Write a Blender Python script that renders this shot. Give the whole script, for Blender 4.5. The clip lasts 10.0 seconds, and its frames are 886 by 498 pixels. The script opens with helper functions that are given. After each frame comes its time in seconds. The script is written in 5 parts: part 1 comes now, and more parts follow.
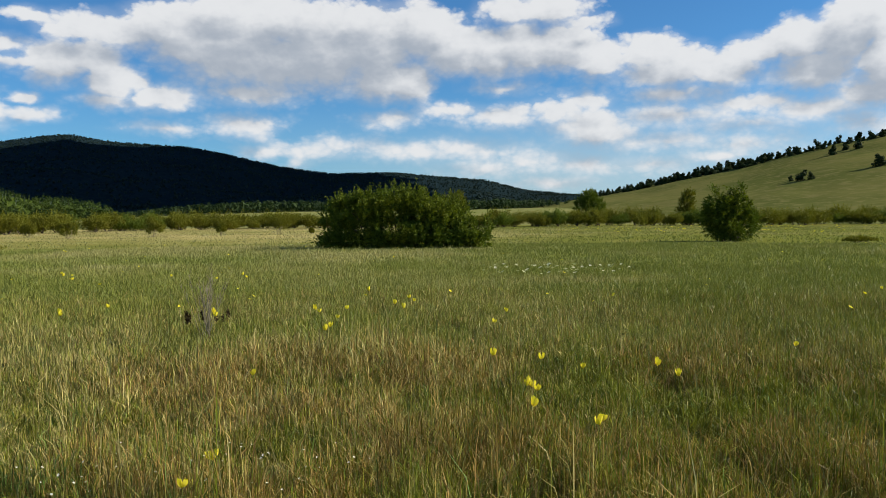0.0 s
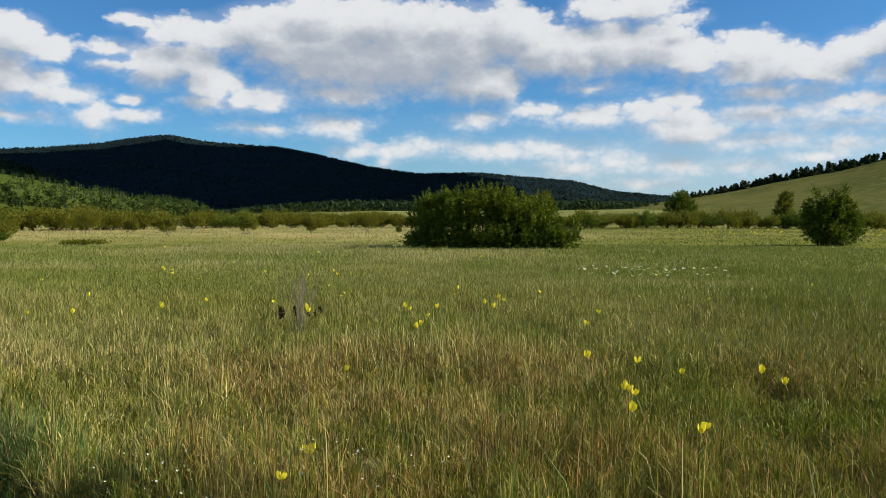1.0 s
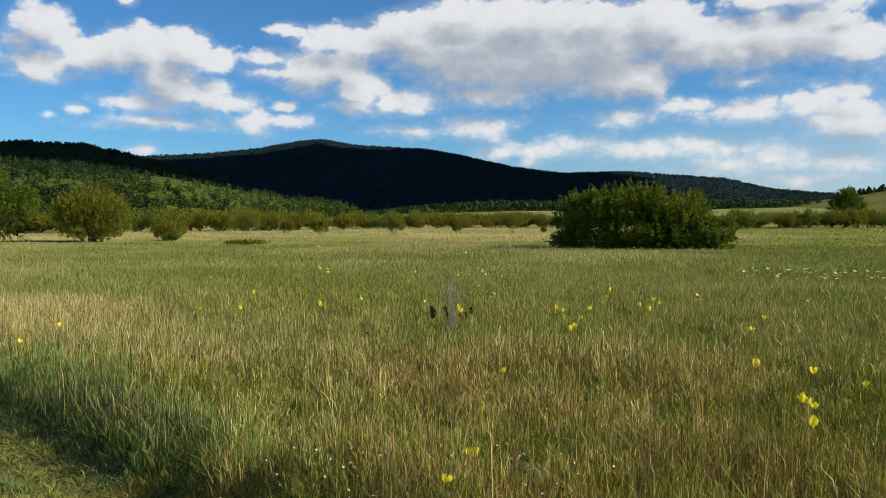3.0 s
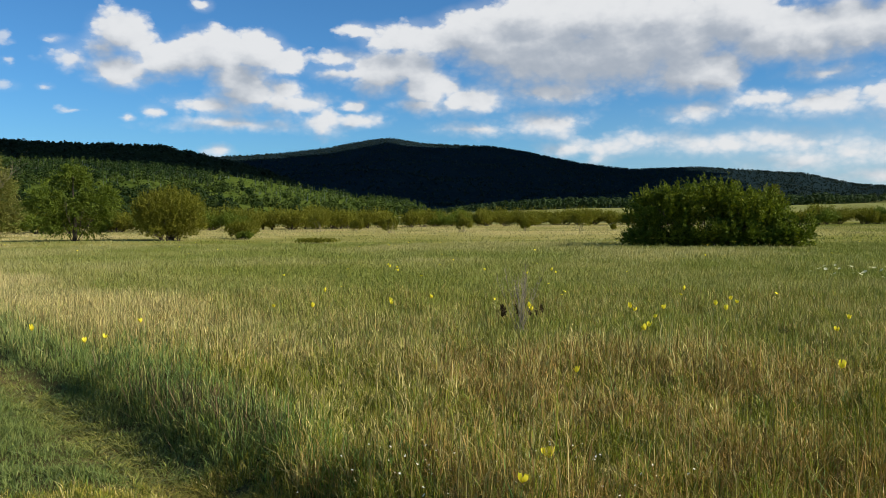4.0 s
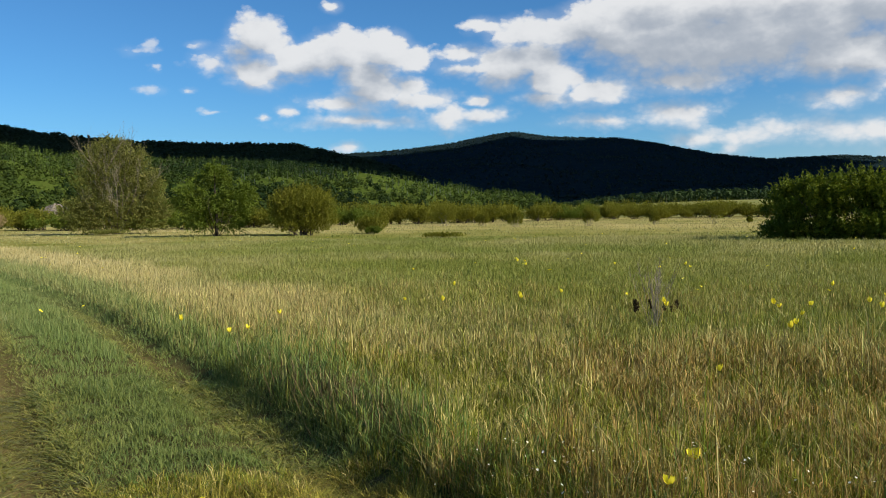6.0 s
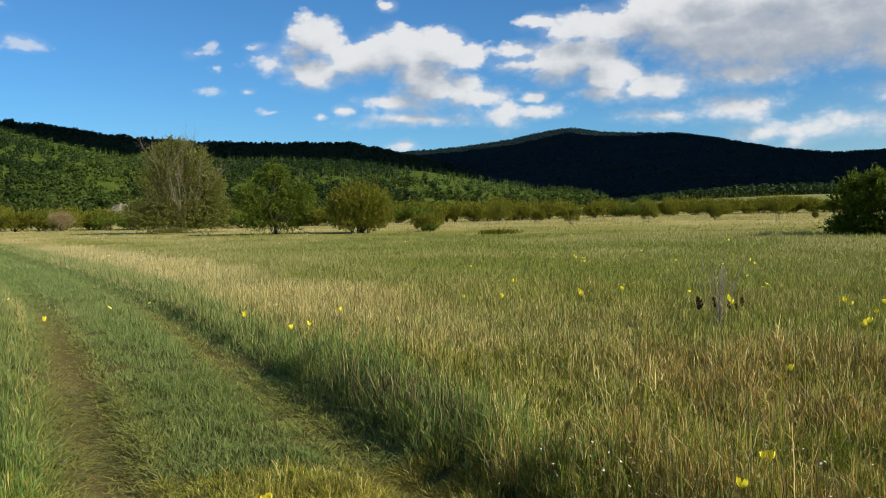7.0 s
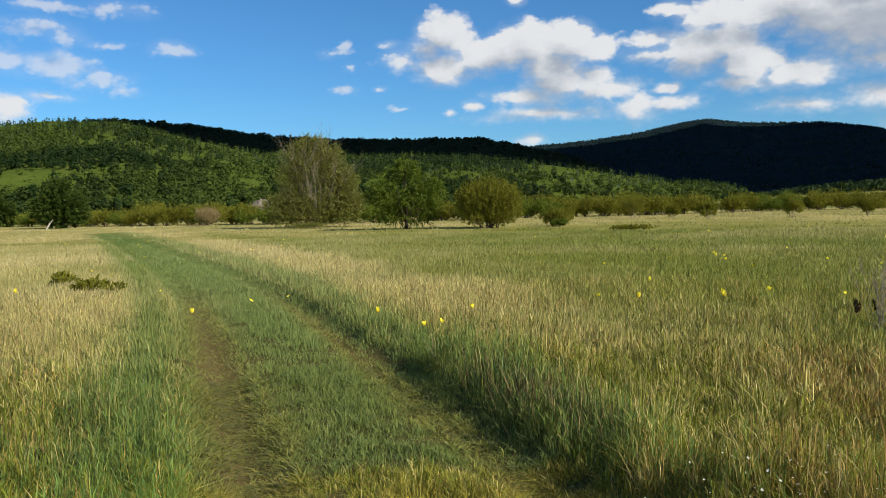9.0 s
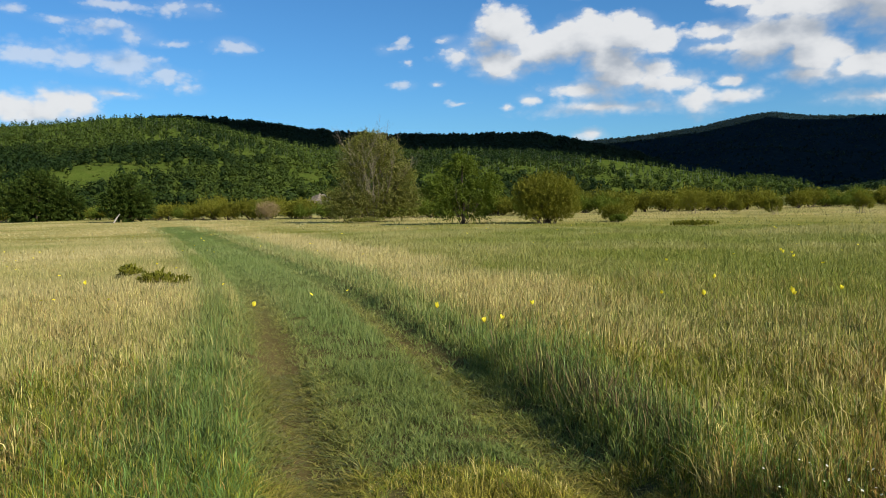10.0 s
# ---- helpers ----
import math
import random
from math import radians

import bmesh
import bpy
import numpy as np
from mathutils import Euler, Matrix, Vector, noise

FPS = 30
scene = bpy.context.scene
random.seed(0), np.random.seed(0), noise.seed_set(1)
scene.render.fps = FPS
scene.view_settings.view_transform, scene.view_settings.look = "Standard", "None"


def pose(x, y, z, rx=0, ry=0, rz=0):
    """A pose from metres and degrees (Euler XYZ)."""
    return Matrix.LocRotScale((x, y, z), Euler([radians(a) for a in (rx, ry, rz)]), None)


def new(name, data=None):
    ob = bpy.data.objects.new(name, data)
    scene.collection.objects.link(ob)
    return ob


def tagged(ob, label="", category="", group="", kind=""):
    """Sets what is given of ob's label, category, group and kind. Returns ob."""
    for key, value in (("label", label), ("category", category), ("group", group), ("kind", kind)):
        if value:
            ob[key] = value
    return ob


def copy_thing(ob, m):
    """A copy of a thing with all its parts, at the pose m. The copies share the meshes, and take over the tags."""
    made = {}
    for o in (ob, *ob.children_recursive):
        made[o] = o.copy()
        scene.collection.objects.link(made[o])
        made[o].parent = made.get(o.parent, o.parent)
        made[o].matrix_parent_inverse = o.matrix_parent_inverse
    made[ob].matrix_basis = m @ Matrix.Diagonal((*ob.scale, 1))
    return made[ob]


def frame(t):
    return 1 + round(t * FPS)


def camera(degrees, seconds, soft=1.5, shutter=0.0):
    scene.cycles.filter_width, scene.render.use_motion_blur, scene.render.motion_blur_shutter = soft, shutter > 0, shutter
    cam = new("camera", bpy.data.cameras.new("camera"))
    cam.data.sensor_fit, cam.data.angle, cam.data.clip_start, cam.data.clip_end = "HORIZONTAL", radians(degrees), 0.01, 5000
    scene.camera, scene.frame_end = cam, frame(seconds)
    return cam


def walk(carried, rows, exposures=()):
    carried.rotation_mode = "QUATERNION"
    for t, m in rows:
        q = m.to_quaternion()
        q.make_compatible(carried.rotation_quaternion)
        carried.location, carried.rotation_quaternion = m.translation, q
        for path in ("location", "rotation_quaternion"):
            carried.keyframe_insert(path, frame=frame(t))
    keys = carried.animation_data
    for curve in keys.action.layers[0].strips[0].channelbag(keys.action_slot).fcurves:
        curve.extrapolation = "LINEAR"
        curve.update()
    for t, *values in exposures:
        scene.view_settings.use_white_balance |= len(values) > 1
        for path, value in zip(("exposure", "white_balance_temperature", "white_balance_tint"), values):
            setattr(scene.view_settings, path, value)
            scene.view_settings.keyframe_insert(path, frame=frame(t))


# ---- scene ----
# ---- camera ----
cam = camera(56.92, 10.0, soft=0.85)
EYE = 1.6
# seconds, x, y, z above the first eye, yaw, pitch, roll
ROWS = [
    (0.0, 0.0, 0.0, 0.0, 0.0, -2.18, 0.44), (0.5, -0.027, 0.03, -0.01, 3.39, -2.14, 0.42),
    (1.0, -0.067, 0.056, -0.012, 6.01, -2.15, -0.13), (1.5, -0.097, 0.064, -0.009, 8.64, -2.28, -0.28),
    (2.0, -0.122, 0.076, -0.005, 11.37, -2.23, -0.14), (2.5, -0.15, 0.089, -0.002, 13.69, -2.13, -0.04),
    (4.0, -0.211, 0.111, -0.006, 20.79, -2.28, 0.4), (4.5, -0.227, 0.118, -0.009, 22.8, -2.28, 0.48),
    (5.0, -0.24, 0.119, -0.01, 24.68, -2.42, 0.68), (5.5, -0.265, 0.126, -0.012, 27.28, -2.51, 0.7),
    (7.0, -0.332, 0.133, -0.014, 33.4, -2.71, 1.24), (7.5, -0.37, 0.147, -0.017, 35.71, -2.71, 1.11),
    (8.0, -0.4, 0.16, -0.016, 37.79, -2.76, 0.97), (8.5, -0.431, 0.186, -0.006, 40.11, -2.79, 1.01),
    (9.0, -0.463, 0.21, 0.004, 42.36, -2.88, 1.36), (9.5, -0.499, 0.222, 0.01, 44.33, -3.07, 1.06),
    (10.0, -0.538, 0.231, 0.008, 46.32, -3.15, 1.25),
]
walk(cam, [(t, pose(x, y, EYE + z, 90 + pitch, roll, yaw)) for t, x, y, z, yaw, pitch, roll in ROWS],
     exposures=[(0.0, 0.5), (10.0, 0.5)])

# ---- sky, sun ----
SUN_EL, SUN_AZ = 31.0, -88.0        # azimuth counted to the left of +y
SKY = 0.07
# cumulus: azimuth, elevation, half width, half height, in degrees
CLOUD_BANK = [
    (23.8, 12.2, 1.7, 0.74), (26.4, 12.6, 0.9, 0.37), (20.9, 12.0, 2.4, 0.74), (18.2, 12.4, 2.7, 1.48), (14.3, 11.4, 4.2, 2.29), (17.0, 11.4, 2.3, 1.49),
    (10.9, 10.7, 3.0, 2.02), (8.6, 11.1, 3.7, 2.40), (5.0, 11.8, 3.2, 2.20), (4.3, 9.7, 2.1, 1.51), (2.2, 9.4, 1.6, 1.35), (14.3, 13.7, 3.1, 0.94),
    (10.5, 13.2, 3.7, 1.44), (6.1, 13.4, 3.6, 1.05), (13.1, 8.5, 2.3, 0.68), (1.6, 12.6, 2.4, 1.85), (-0.7, 11.5, 2.4, 1.57), (-0.3, 12.9, 1.3, 0.92),
    (-3.5, 11.2, 2.2, 1.50), (-5.8, 11.5, 1.9, 1.56), (-8.3, 11.5, 2.3, 1.48), (-10.8, 10.6, 1.7, 1.04), (-5.0, 14.0, 2.0, 0.73), (-7.6, 14.1, 2.1, 0.90),
    (-9.9, 13.1, 1.2, 0.36), (-14.2, 10.9, 1.8, 0.98), (-16.4, 10.1, 2.0, 1.02), (-18.9, 9.6, 2.1, 0.93), (-14.9, 9.5, 2.6, 0.73), (-21.3, 10.6, 1.9, 0.77),
    (-23.6, 10.9, 2.0, 1.31), (-26.2, 11.1, 1.9, 1.85), (-27.8, 12.0, 1.4, 1.32), (-28.5, 9.2, 1.8, 2.00), (-24.6, 9.2, 2.6, 1.18), (-27.5, 7.5, 1.7, 1.09),
]
CLOUD_LOW = [
    (-4.2, 8.8, 1.8, 0.42), (-4.2, 7.0, 2.5, 0.77), (3.6, 6.8, 1.8, 0.42), (-0.3, 7.4, 1.1, 0.46), (-7.9, 7.2, 2.1, 0.84), (-10.8, 6.1, 2.9, 1.29),
    (-10.0, 7.9, 2.1, 0.60), (-15.6, 8.1, 3.1, 0.66), (-15.3, 6.8, 3.7, 0.67), (-20.6, 7.3, 3.3, 0.79), (-20.6, 6.1, 3.1, 0.58), (-15.3, 5.0, 3.1, 0.64),
    (-18.4, 4.0, 2.1, 0.37), (-24.6, 6.8, 3.1, 0.77), (-27.2, 5.8, 1.9, 0.83), (7.2, 4.9, 2.1, 0.58), (3.3, 4.7, 2.4, 0.51), (-1.3, 4.9, 2.8, 0.47),
    (10.1, 4.6, 1.6, 0.58), (10.1, 3.9, 0.7, 0.31), (-6.2, 3.9, 2.9, 0.58), (-10.0, 3.6, 2.5, 0.58), (-3.4, 3.4, 2.9, 0.51), (-14.2, 3.5, 2.2, 0.53),
    (-7.9, 2.4, 2.3, 0.35), (-20.6, 4.8, 2.4, 0.51), (13.9, 6.4, 2.3, 0.73), (12.4, 6.1, 1.0, 0.84), (18.4, 6.0, 2.2, 0.35), (6.8, 5.1, 2.0, 0.49),
    (10.1, 4.0, 0.8, 0.34), (12.0, 4.5, 1.5, 0.38), (1.8, 4.7, 2.6, 0.55), (-2.8, 4.6, 2.1, 0.46), (3.2, 7.0, 1.9, 0.40), (-0.9, 7.4, 1.6, 0.53),
    (36.1, 4.5, 0.8, 0.30),
]
CLOUD_MID = [
    (42.1, 11.9, 1.6, 1.27), (41.2, 11.5, 1.1, 0.89), (43.2, 10.9, 0.8, 0.49), (42.1, 9.5, 1.4, 0.93), (39.5, 10.4, 1.6, 1.01), (37.6, 10.8, 1.5, 1.16),
    (35.8, 11.0, 1.7, 1.32), (33.5, 11.1, 1.7, 1.22), (31.8, 10.5, 1.4, 0.74), (34.5, 9.4, 1.7, 1.04), (34.1, 8.3, 1.5, 0.75), (31.7, 8.5, 0.8, 0.53),
    (31.3, 7.7, 1.7, 0.53), (29.0, 6.5, 1.0, 0.85), (36.4, 7.5, 1.9, 0.41), (35.3, 6.3, 2.5, 0.30), (28.0, 10.8, 1.2, 0.41), (27.5, 9.8, 1.6, 0.38),
    (25.2, 9.9, 1.9, 1.29), (23.1, 10.2, 1.8, 1.13), (22.1, 9.1, 1.5, 1.14), (22.3, 7.7, 1.1, 0.35), (19.0, 8.1, 1.8, 0.65), (20.3, 8.9, 0.6, 0.46),
    (26.8, 7.6, 0.5, 0.23), (40.1, 7.0, 0.5, 0.29), (26.8, 6.6, 1.2, 0.27),
]
CLOUD_THIN = [
    (45.2, 10.2, 1.2, 0.56), (49.1, 10.8, 0.9, 0.40), (48.5, 9.7, 0.4, 0.27), (49.2, 8.2, 0.9, 0.31), (46.6, 8.3, 0.5, 0.21), (37.0, 13.9, 0.6, 0.32),
    (46.0, 11.2, 0.6, 0.24), (41.7, 6.6, 0.3, 0.15), (45.3, 6.9, 0.7, 0.18), (72.5, 9.8, 2.2, 0.68), (69.6, 9.7, 2.3, 0.69), (67.2, 9.5, 2.1, 0.85),
    (64.8, 8.6, 1.9, 0.72), (63.4, 8.0, 1.1, 0.33), (70.8, 11.9, 1.5, 0.34), (68.5, 11.6, 2.0, 0.55), (66.8, 11.1, 1.0, 0.45), (64.4, 10.8, 1.1, 0.25),
    (67.7, 13.0, 2.0, 0.34), (63.6, 13.1, 2.1, 0.59), (73.6, 12.5, 0.8, 0.33), (67.8, 7.5, 1.6, 0.32), (60.1, 10.7, 1.4, 0.40), (49.8, 10.7, 0.9, 0.37),
    (49.0, 11.2, 0.5, 0.30),
]
CLOUD_WEST = [
    (72.6, 6.4, 1.9, 0.69), (74.0, 6.3, 1.2, 0.68), (71.5, 6.8, 1.0, 0.87), (70.3, 6.8, 0.9, 0.63),
]


class Nodes:
    """Short hand for node trees."""

    def __init__(self, tree):
        self.tree = tree

    def add(self, kind, **values):
        n = self.tree.nodes.new(kind)
        for key, v in values.items():
            setattr(n, key, v)
        return n

    def put(self, value, socket):
        if isinstance(value, (int, float, tuple)):
            socket.default_value = value
        else:
            self.tree.links.new(value, socket)

    def math(self, op, a, b=0.0, c=0.0, clamp=False):
        n = self.add("ShaderNodeMath", operation=op, use_clamp=clamp)
        for i, v in enumerate((a, b, c)):
            self.put(v, n.inputs[i])
        return n.outputs[0]

    def vec(self, op, a, b=(0.0, 0.0, 0.0)):
        n = self.add("ShaderNodeVectorMath", operation=op)
        self.put(a, n.inputs[0])
        self.put(b, n.inputs[1])
        return n.outputs["Value"] if op in ("LENGTH", "DOT_PRODUCT", "DISTANCE") else n.outputs[0]

    def noise(self, scale, detail=3.0, rough=0.55, vector=None, out="Fac"):
        n = self.add("ShaderNodeTexNoise")
        n.inputs["Scale"].default_value, n.inputs["Detail"].default_value, n.inputs["Roughness"].default_value = scale, detail, rough
        if vector is not None:
            self.put(vector, n.inputs["Vector"])
        return n.outputs[out]

    def smooth(self, v, lo, hi, a=0.0, b=1.0):
        n = self.add("ShaderNodeMapRange", interpolation_type="SMOOTHSTEP")
        for i, x in enumerate((v, lo, hi, a, b)):
            self.put(x, n.inputs[i])
        return n.outputs[0]

    def mix(self, fac, a, b, blend="MIX"):
        n = self.add("ShaderNodeMix", data_type="RGBA", blend_type=blend)
        self.put(fac, n.inputs[0])
        for v, i in ((a, 6), (b, 7)):
            self.put((*v, 1.0) if isinstance(v, tuple) and len(v) == 3 else v, n.inputs[i])
        return n.outputs[2]


def cloud_group():
    """How deep inside a cloud a direction (azimuth, elevation, 0) lies, in degrees; under 0 is clear sky."""
    g = bpy.data.node_groups.new("cumulus", "ShaderNodeTree")
    g.interface.new_socket("Place", in_out="INPUT", socket_type="NodeSocketVector")
    for name in ("Depth", "Body", "Puffs"):
        g.interface.new_socket(name, in_out="OUTPUT", socket_type="NodeSocketFloat")
    n = Nodes(g)
    place = n.add("NodeGroupInput").outputs[0]
    stretched = n.vec("MULTIPLY", place, (0.8, 1.2, 1.0))
    wobble = n.vec("MULTIPLY", n.vec("SUBTRACT", n.noise(0.55, 4.0, 0.6, stretched, "Color"), (0.5, 0.5, 0.5)), (1.5, 0.8, 0.0))
    p = n.vec("ADD", place, wobble)
    depth = -1.2
    for clouds, lift in ((CLOUD_BANK, 0.36), (CLOUD_LOW, 0.12), (CLOUD_MID, 0.3), (CLOUD_THIN, -0.05), (CLOUD_WEST, 0.3)):
        for az, el, w, h in clouds:
            m = n.add("ShaderNodeMapping", vector_type="POINT")
            m.inputs["Location"].default_value, m.inputs["Scale"].default_value = (-az / w, -el / h, 0.0), (1 / w, 1 / h, 0.0)
            if not isinstance(depth, float):
                # taking the last depth along keeps the nodes in one chain
                chained = n.add("ShaderNodeVectorMath", operation="MULTIPLY_ADD")
                n.put(depth, chained.inputs[0])
                chained.inputs[1].default_value = (1e-7, 1e-7, 1e-7)
                n.put(p, chained.inputs[2])
                n.put(chained.outputs[0], m.inputs["Vector"])
            else:
                n.put(p, m.inputs["Vector"])
            tall = max(min(h, 1.6), 0.55)
            depth = n.math("SMOOTH_MAX", depth, n.math("MULTIPLY_ADD", n.vec("LENGTH", m.outputs[0]), -tall, tall + lift), 0.35)
    # the broken cumulus goes on outside this part of the sky
    sep = n.add("ShaderNodeSeparateXYZ")
    n.put(place, sep.inputs[0])
    beyond = n.math("MAXIMUM", n.smooth(sep.outputs[1], 15.5, 20.0), n.smooth(n.math("ABSOLUTE", n.math("SUBTRACT", sep.outputs[0], 23.0)), 54.0, 60.0))
    more = n.math("MULTIPLY_ADD", n.noise(0.09, 3.0, 0.5, stretched), 5.0, -2.95)
    more = n.math("MULTIPLY_ADD", beyond, n.math("ADD", more, 1.2), -1.2)
    depth = n.math("MAXIMUM", depth, more)

    def puffs(scale, amount, warp):
        """Round heads side by side, with creases between them."""
        v = n.add("ShaderNodeTexVoronoi", voronoi_dimensions="2D", feature="F1")
        v.inputs["Scale"].default_value = scale
        n.put(n.vec("ADD", stretched, n.vec("MULTIPLY", wobble, (warp, warp, 0.0))), v.inputs["Vector"])
        return n.math("MULTIPLY_ADD", v.outputs["Distance"], -amount, 0.42 * amount)
    large = puffs(0.42, 0.5, 0.6)
    small = n.math("ADD", puffs(1.05, 0.42, 0.9), n.math("ADD", puffs(2.6, 0.2, 0.6), n.math("MULTIPLY_ADD", n.noise(3.0, 5.0, 0.6, stretched), 0.3, -0.15)))
    body = n.math("ADD", depth, large)
    out = n.add("NodeGroupOutput")
    n.put(n.math("ADD", body, small), out.inputs[0])
    n.put(n.math("ADD", depth, n.math("MULTIPLY_ADD", n.noise(0.32, 3.0, 0.5, stretched), 1.3, -0.65)), out.inputs[1])
    n.put(n.math("MULTIPLY_ADD", large, 0.5, small), out.inputs[2])
    return g


def make_world():
    w = bpy.data.worlds.new("sky")
    scene.world = w
    w.use_nodes = True
    w.node_tree.nodes.clear()
    n = Nodes(w.node_tree)
    sky = n.add("ShaderNodeTexSky", sky_type="NISHITA", sun_disc=False, sun_elevation=radians(SUN_EL), sun_rotation=radians(-SUN_AZ),
                altitude=700.0, air_density=1.0, dust_density=0.6, ozone_density=1.6)
    blue = n.vec("MULTIPLY", sky.outputs[0], (0.4, 0.83, 1.2))
    co = n.add("ShaderNodeTexCoord").outputs["Generated"]
    sep = n.add("ShaderNodeSeparateXYZ")
    n.put(n.vec("NORMALIZE", co), sep.inputs[0])
    az = n.math("MULTIPLY", n.math("ARCTAN2", n.math("MULTIPLY", sep.outputs[0], -1.0), sep.outputs[1]), 57.2958)
    el = n.math("MULTIPLY", n.math("ARCSINE", sep.outputs[2]), 57.2958)
    place = n.add("ShaderNodeCombineXYZ")
    n.put(az, place.inputs[0])
    n.put(el, place.inputs[1])
    group = cloud_group()

    def field(v):
        node = n.add("ShaderNodeGroup", node_tree=group)
        n.put(v, node.inputs[0])
        return node.outputs
    here, sunward = field(place.outputs[0]), field(n.vec("ADD", place.outputs[0], (-0.7, 1.45, 0.0)))
    # crisp heads towards the sun, soft fringes beneath
    under = n.smooth(n.math("SUBTRACT", sunward[1], here[1]), -0.3, 0.6)
    fringe = n.math("MULTIPLY_ADD", under, 0.7, n.smooth(el, 8.5, 5.5, 0.24, 0.6))
    fringe = n.math("ADD", fringe, n.math("MULTIPLY", n.noise(0.35, 2.0, 0.5, place.outputs[0]), 0.3))
    cover = n.smooth(here[0], n.math("MULTIPLY", fringe, -0.45), fringe)
    veil = n.smooth(here[1], -0.4, 0.8, 0.0, 0.4)
    cover = n.math("MULTIPLY", n.math("MAXIMUM", cover, veil), n.smooth(el, -1.0, 1.0))
    # bright where the cloud ends towards the sun, grey inside and beneath
    grey = n.math("MULTIPLY_ADD", n.math("SUBTRACT", sunward[2], here[2]), 0.32, n.math("MULTIPLY_ADD", under, 0.14, n.smooth(sunward[1], -0.35, 1.35, 0.0, 0.72)))
    white = n.mix(n.smooth(grey, -0.05, 0.95), (8.1, 8.2, 8.3), (4.0, 4.45, 5.1))
    # thin clouds high in the west, haze low in the east
    thin = n.math("MULTIPLY", n.smooth(az, 43.0, 50.0), n.smooth(el, 7.2, 8.2))
    haze = n.math("MULTIPLY", n.smooth(el, 9.0, 1.5), n.smooth(az, 22.0, -12.0, 0.08, 0.55))
    blue = n.mix(haze, blue, (5.3, 6.3, 7.2))
    colour = n.mix(n.math("MULTIPLY", cover, n.math("MULTIPLY_ADD", thin, -0.4, 0.96)), blue, white)
    back = n.add("ShaderNodeBackground")
    back.inputs["Strength"].default_value = SKY
    n.put(colour, back.inputs["Color"])
    n.put(back.outputs[0], n.add("ShaderNodeOutputWorld").inputs[0])


make_world()
sun = new("sun", bpy.data.lights.new("sun", "SUN"))
sun.data.energy, sun.data.angle, sun.data.color = 5.0, radians(0.53), (1.0, 0.9, 0.74)
sun.rotation_euler = (radians(90 - SUN_EL), 0, radians(180 + SUN_AZ))


# ---- materials ----
def material(name, kind="ShaderNodeBsdfPrincipled"):
    m = bpy.data.materials.new(name)
    m.use_nodes = True
    m.node_tree.nodes.clear()
    return m, Nodes(m.node_tree)


def finish(n, shader):
    n.put(shader, n.add("ShaderNodeOutputMaterial").inputs[0])


def surface(name, a, b, c, scale, rough=0.85, bump=0.3, fine=12.0, dist=0.1, spec=0.2):
    """A matt surface in three colours at two scales with relief."""
    m, n = material(name)
    co = n.add("ShaderNodeTexCoord").outputs["Object"]
    big, small = n.noise(scale, 4.0, 0.6, co), n.noise(scale * fine, 5.0, 0.65, co)
    col = n.mix(n.smooth(big, 0.38, 0.62), a, b)
    col = n.mix(n.smooth(small, 0.45, 0.7), col, c)
    p = n.add("ShaderNodeBsdfPrincipled")
    n.put(col, p.inputs["Base Color"])
    p.inputs["Roughness"].default_value = rough
    p.inputs["Specular IOR Level"].default_value = spec
    bm_ = n.add("ShaderNodeBump")
    bm_.inputs["Strength"].default_value, bm_.inputs["Distance"].default_value = bump, dist
    n.put(small, bm_.inputs["Height"])
    n.put(bm_.outputs[0], p.inputs["Normal"])
    finish(n, p.outputs[0])
    return m


def leaf(name, a, b, c=None, through_=0.3, attribute=False, rough=0.6, spec=0.08):
    """Leaves or blades: each piece of its own tint, partly lit through."""
    m, n = material(name)
    if attribute:
        col = n.add("ShaderNodeAttribute", attribute_name="tint").outputs["Color"]
    else:
        r = n.add("ShaderNodeNewGeometry").outputs["Random Per Island"]
        col = n.mix(r, a, b)
        if c:
            col = n.mix(n.smooth(n.noise(0.6, 2.0, 0.5, n.add("ShaderNodeTexCoord").outputs["Object"]), 0.42, 0.66), col, c)
    p = n.add("ShaderNodeBsdfPrincipled")
    n.put(col, p.inputs["Base Color"])
    p.inputs["Roughness"].default_value, p.inputs["Specular IOR Level"].default_value = rough, spec
    t = n.add("ShaderNodeBsdfTranslucent")
    n.put(n.vec("MULTIPLY", col, (1.15, 1.2, 0.6)), t.inputs["Color"])
    s = n.add("ShaderNodeMixShader")
    s.inputs[0].default_value = through_
    n.put(p.outputs[0], s.inputs[1])
    n.put(t.outputs[0], s.inputs[2])
    finish(n, s.outputs[0])
    return m


def tinted(name, fine, bump, dist):
    """A surface whose colour over the plan comes from the sward that grows there."""
    m, n = material(name)
    co = n.add("ShaderNodeTexCoord").outputs["Object"]
    small = n.noise(fine, 5.0, 0.7, co)
    col = n.add("ShaderNodeAttribute", attribute_name="tint").outputs["Color"]
    col = n.mix(n.smooth(small, 0.35, 0.7), n.vec("MULTIPLY", col, (0.75, 0.78, 0.7)), n.vec("MULTIPLY", col, (1.22, 1.2, 1.2)))
    p = n.add("ShaderNodeBsdfPrincipled")
    n.put(col, p.inputs["Base Color"])
    p.inputs["Roughness"].default_value, p.inputs["Specular IOR Level"].default_value = 0.9, 0.0
    b = n.add("ShaderNodeBump")
    b.inputs["Strength"].default_value, b.inputs["Distance"].default_value = bump, dist
    n.put(small, b.inputs["Height"])
    n.put(b.outputs[0], p.inputs["Normal"])
    finish(n, p.outputs[0])
    return m


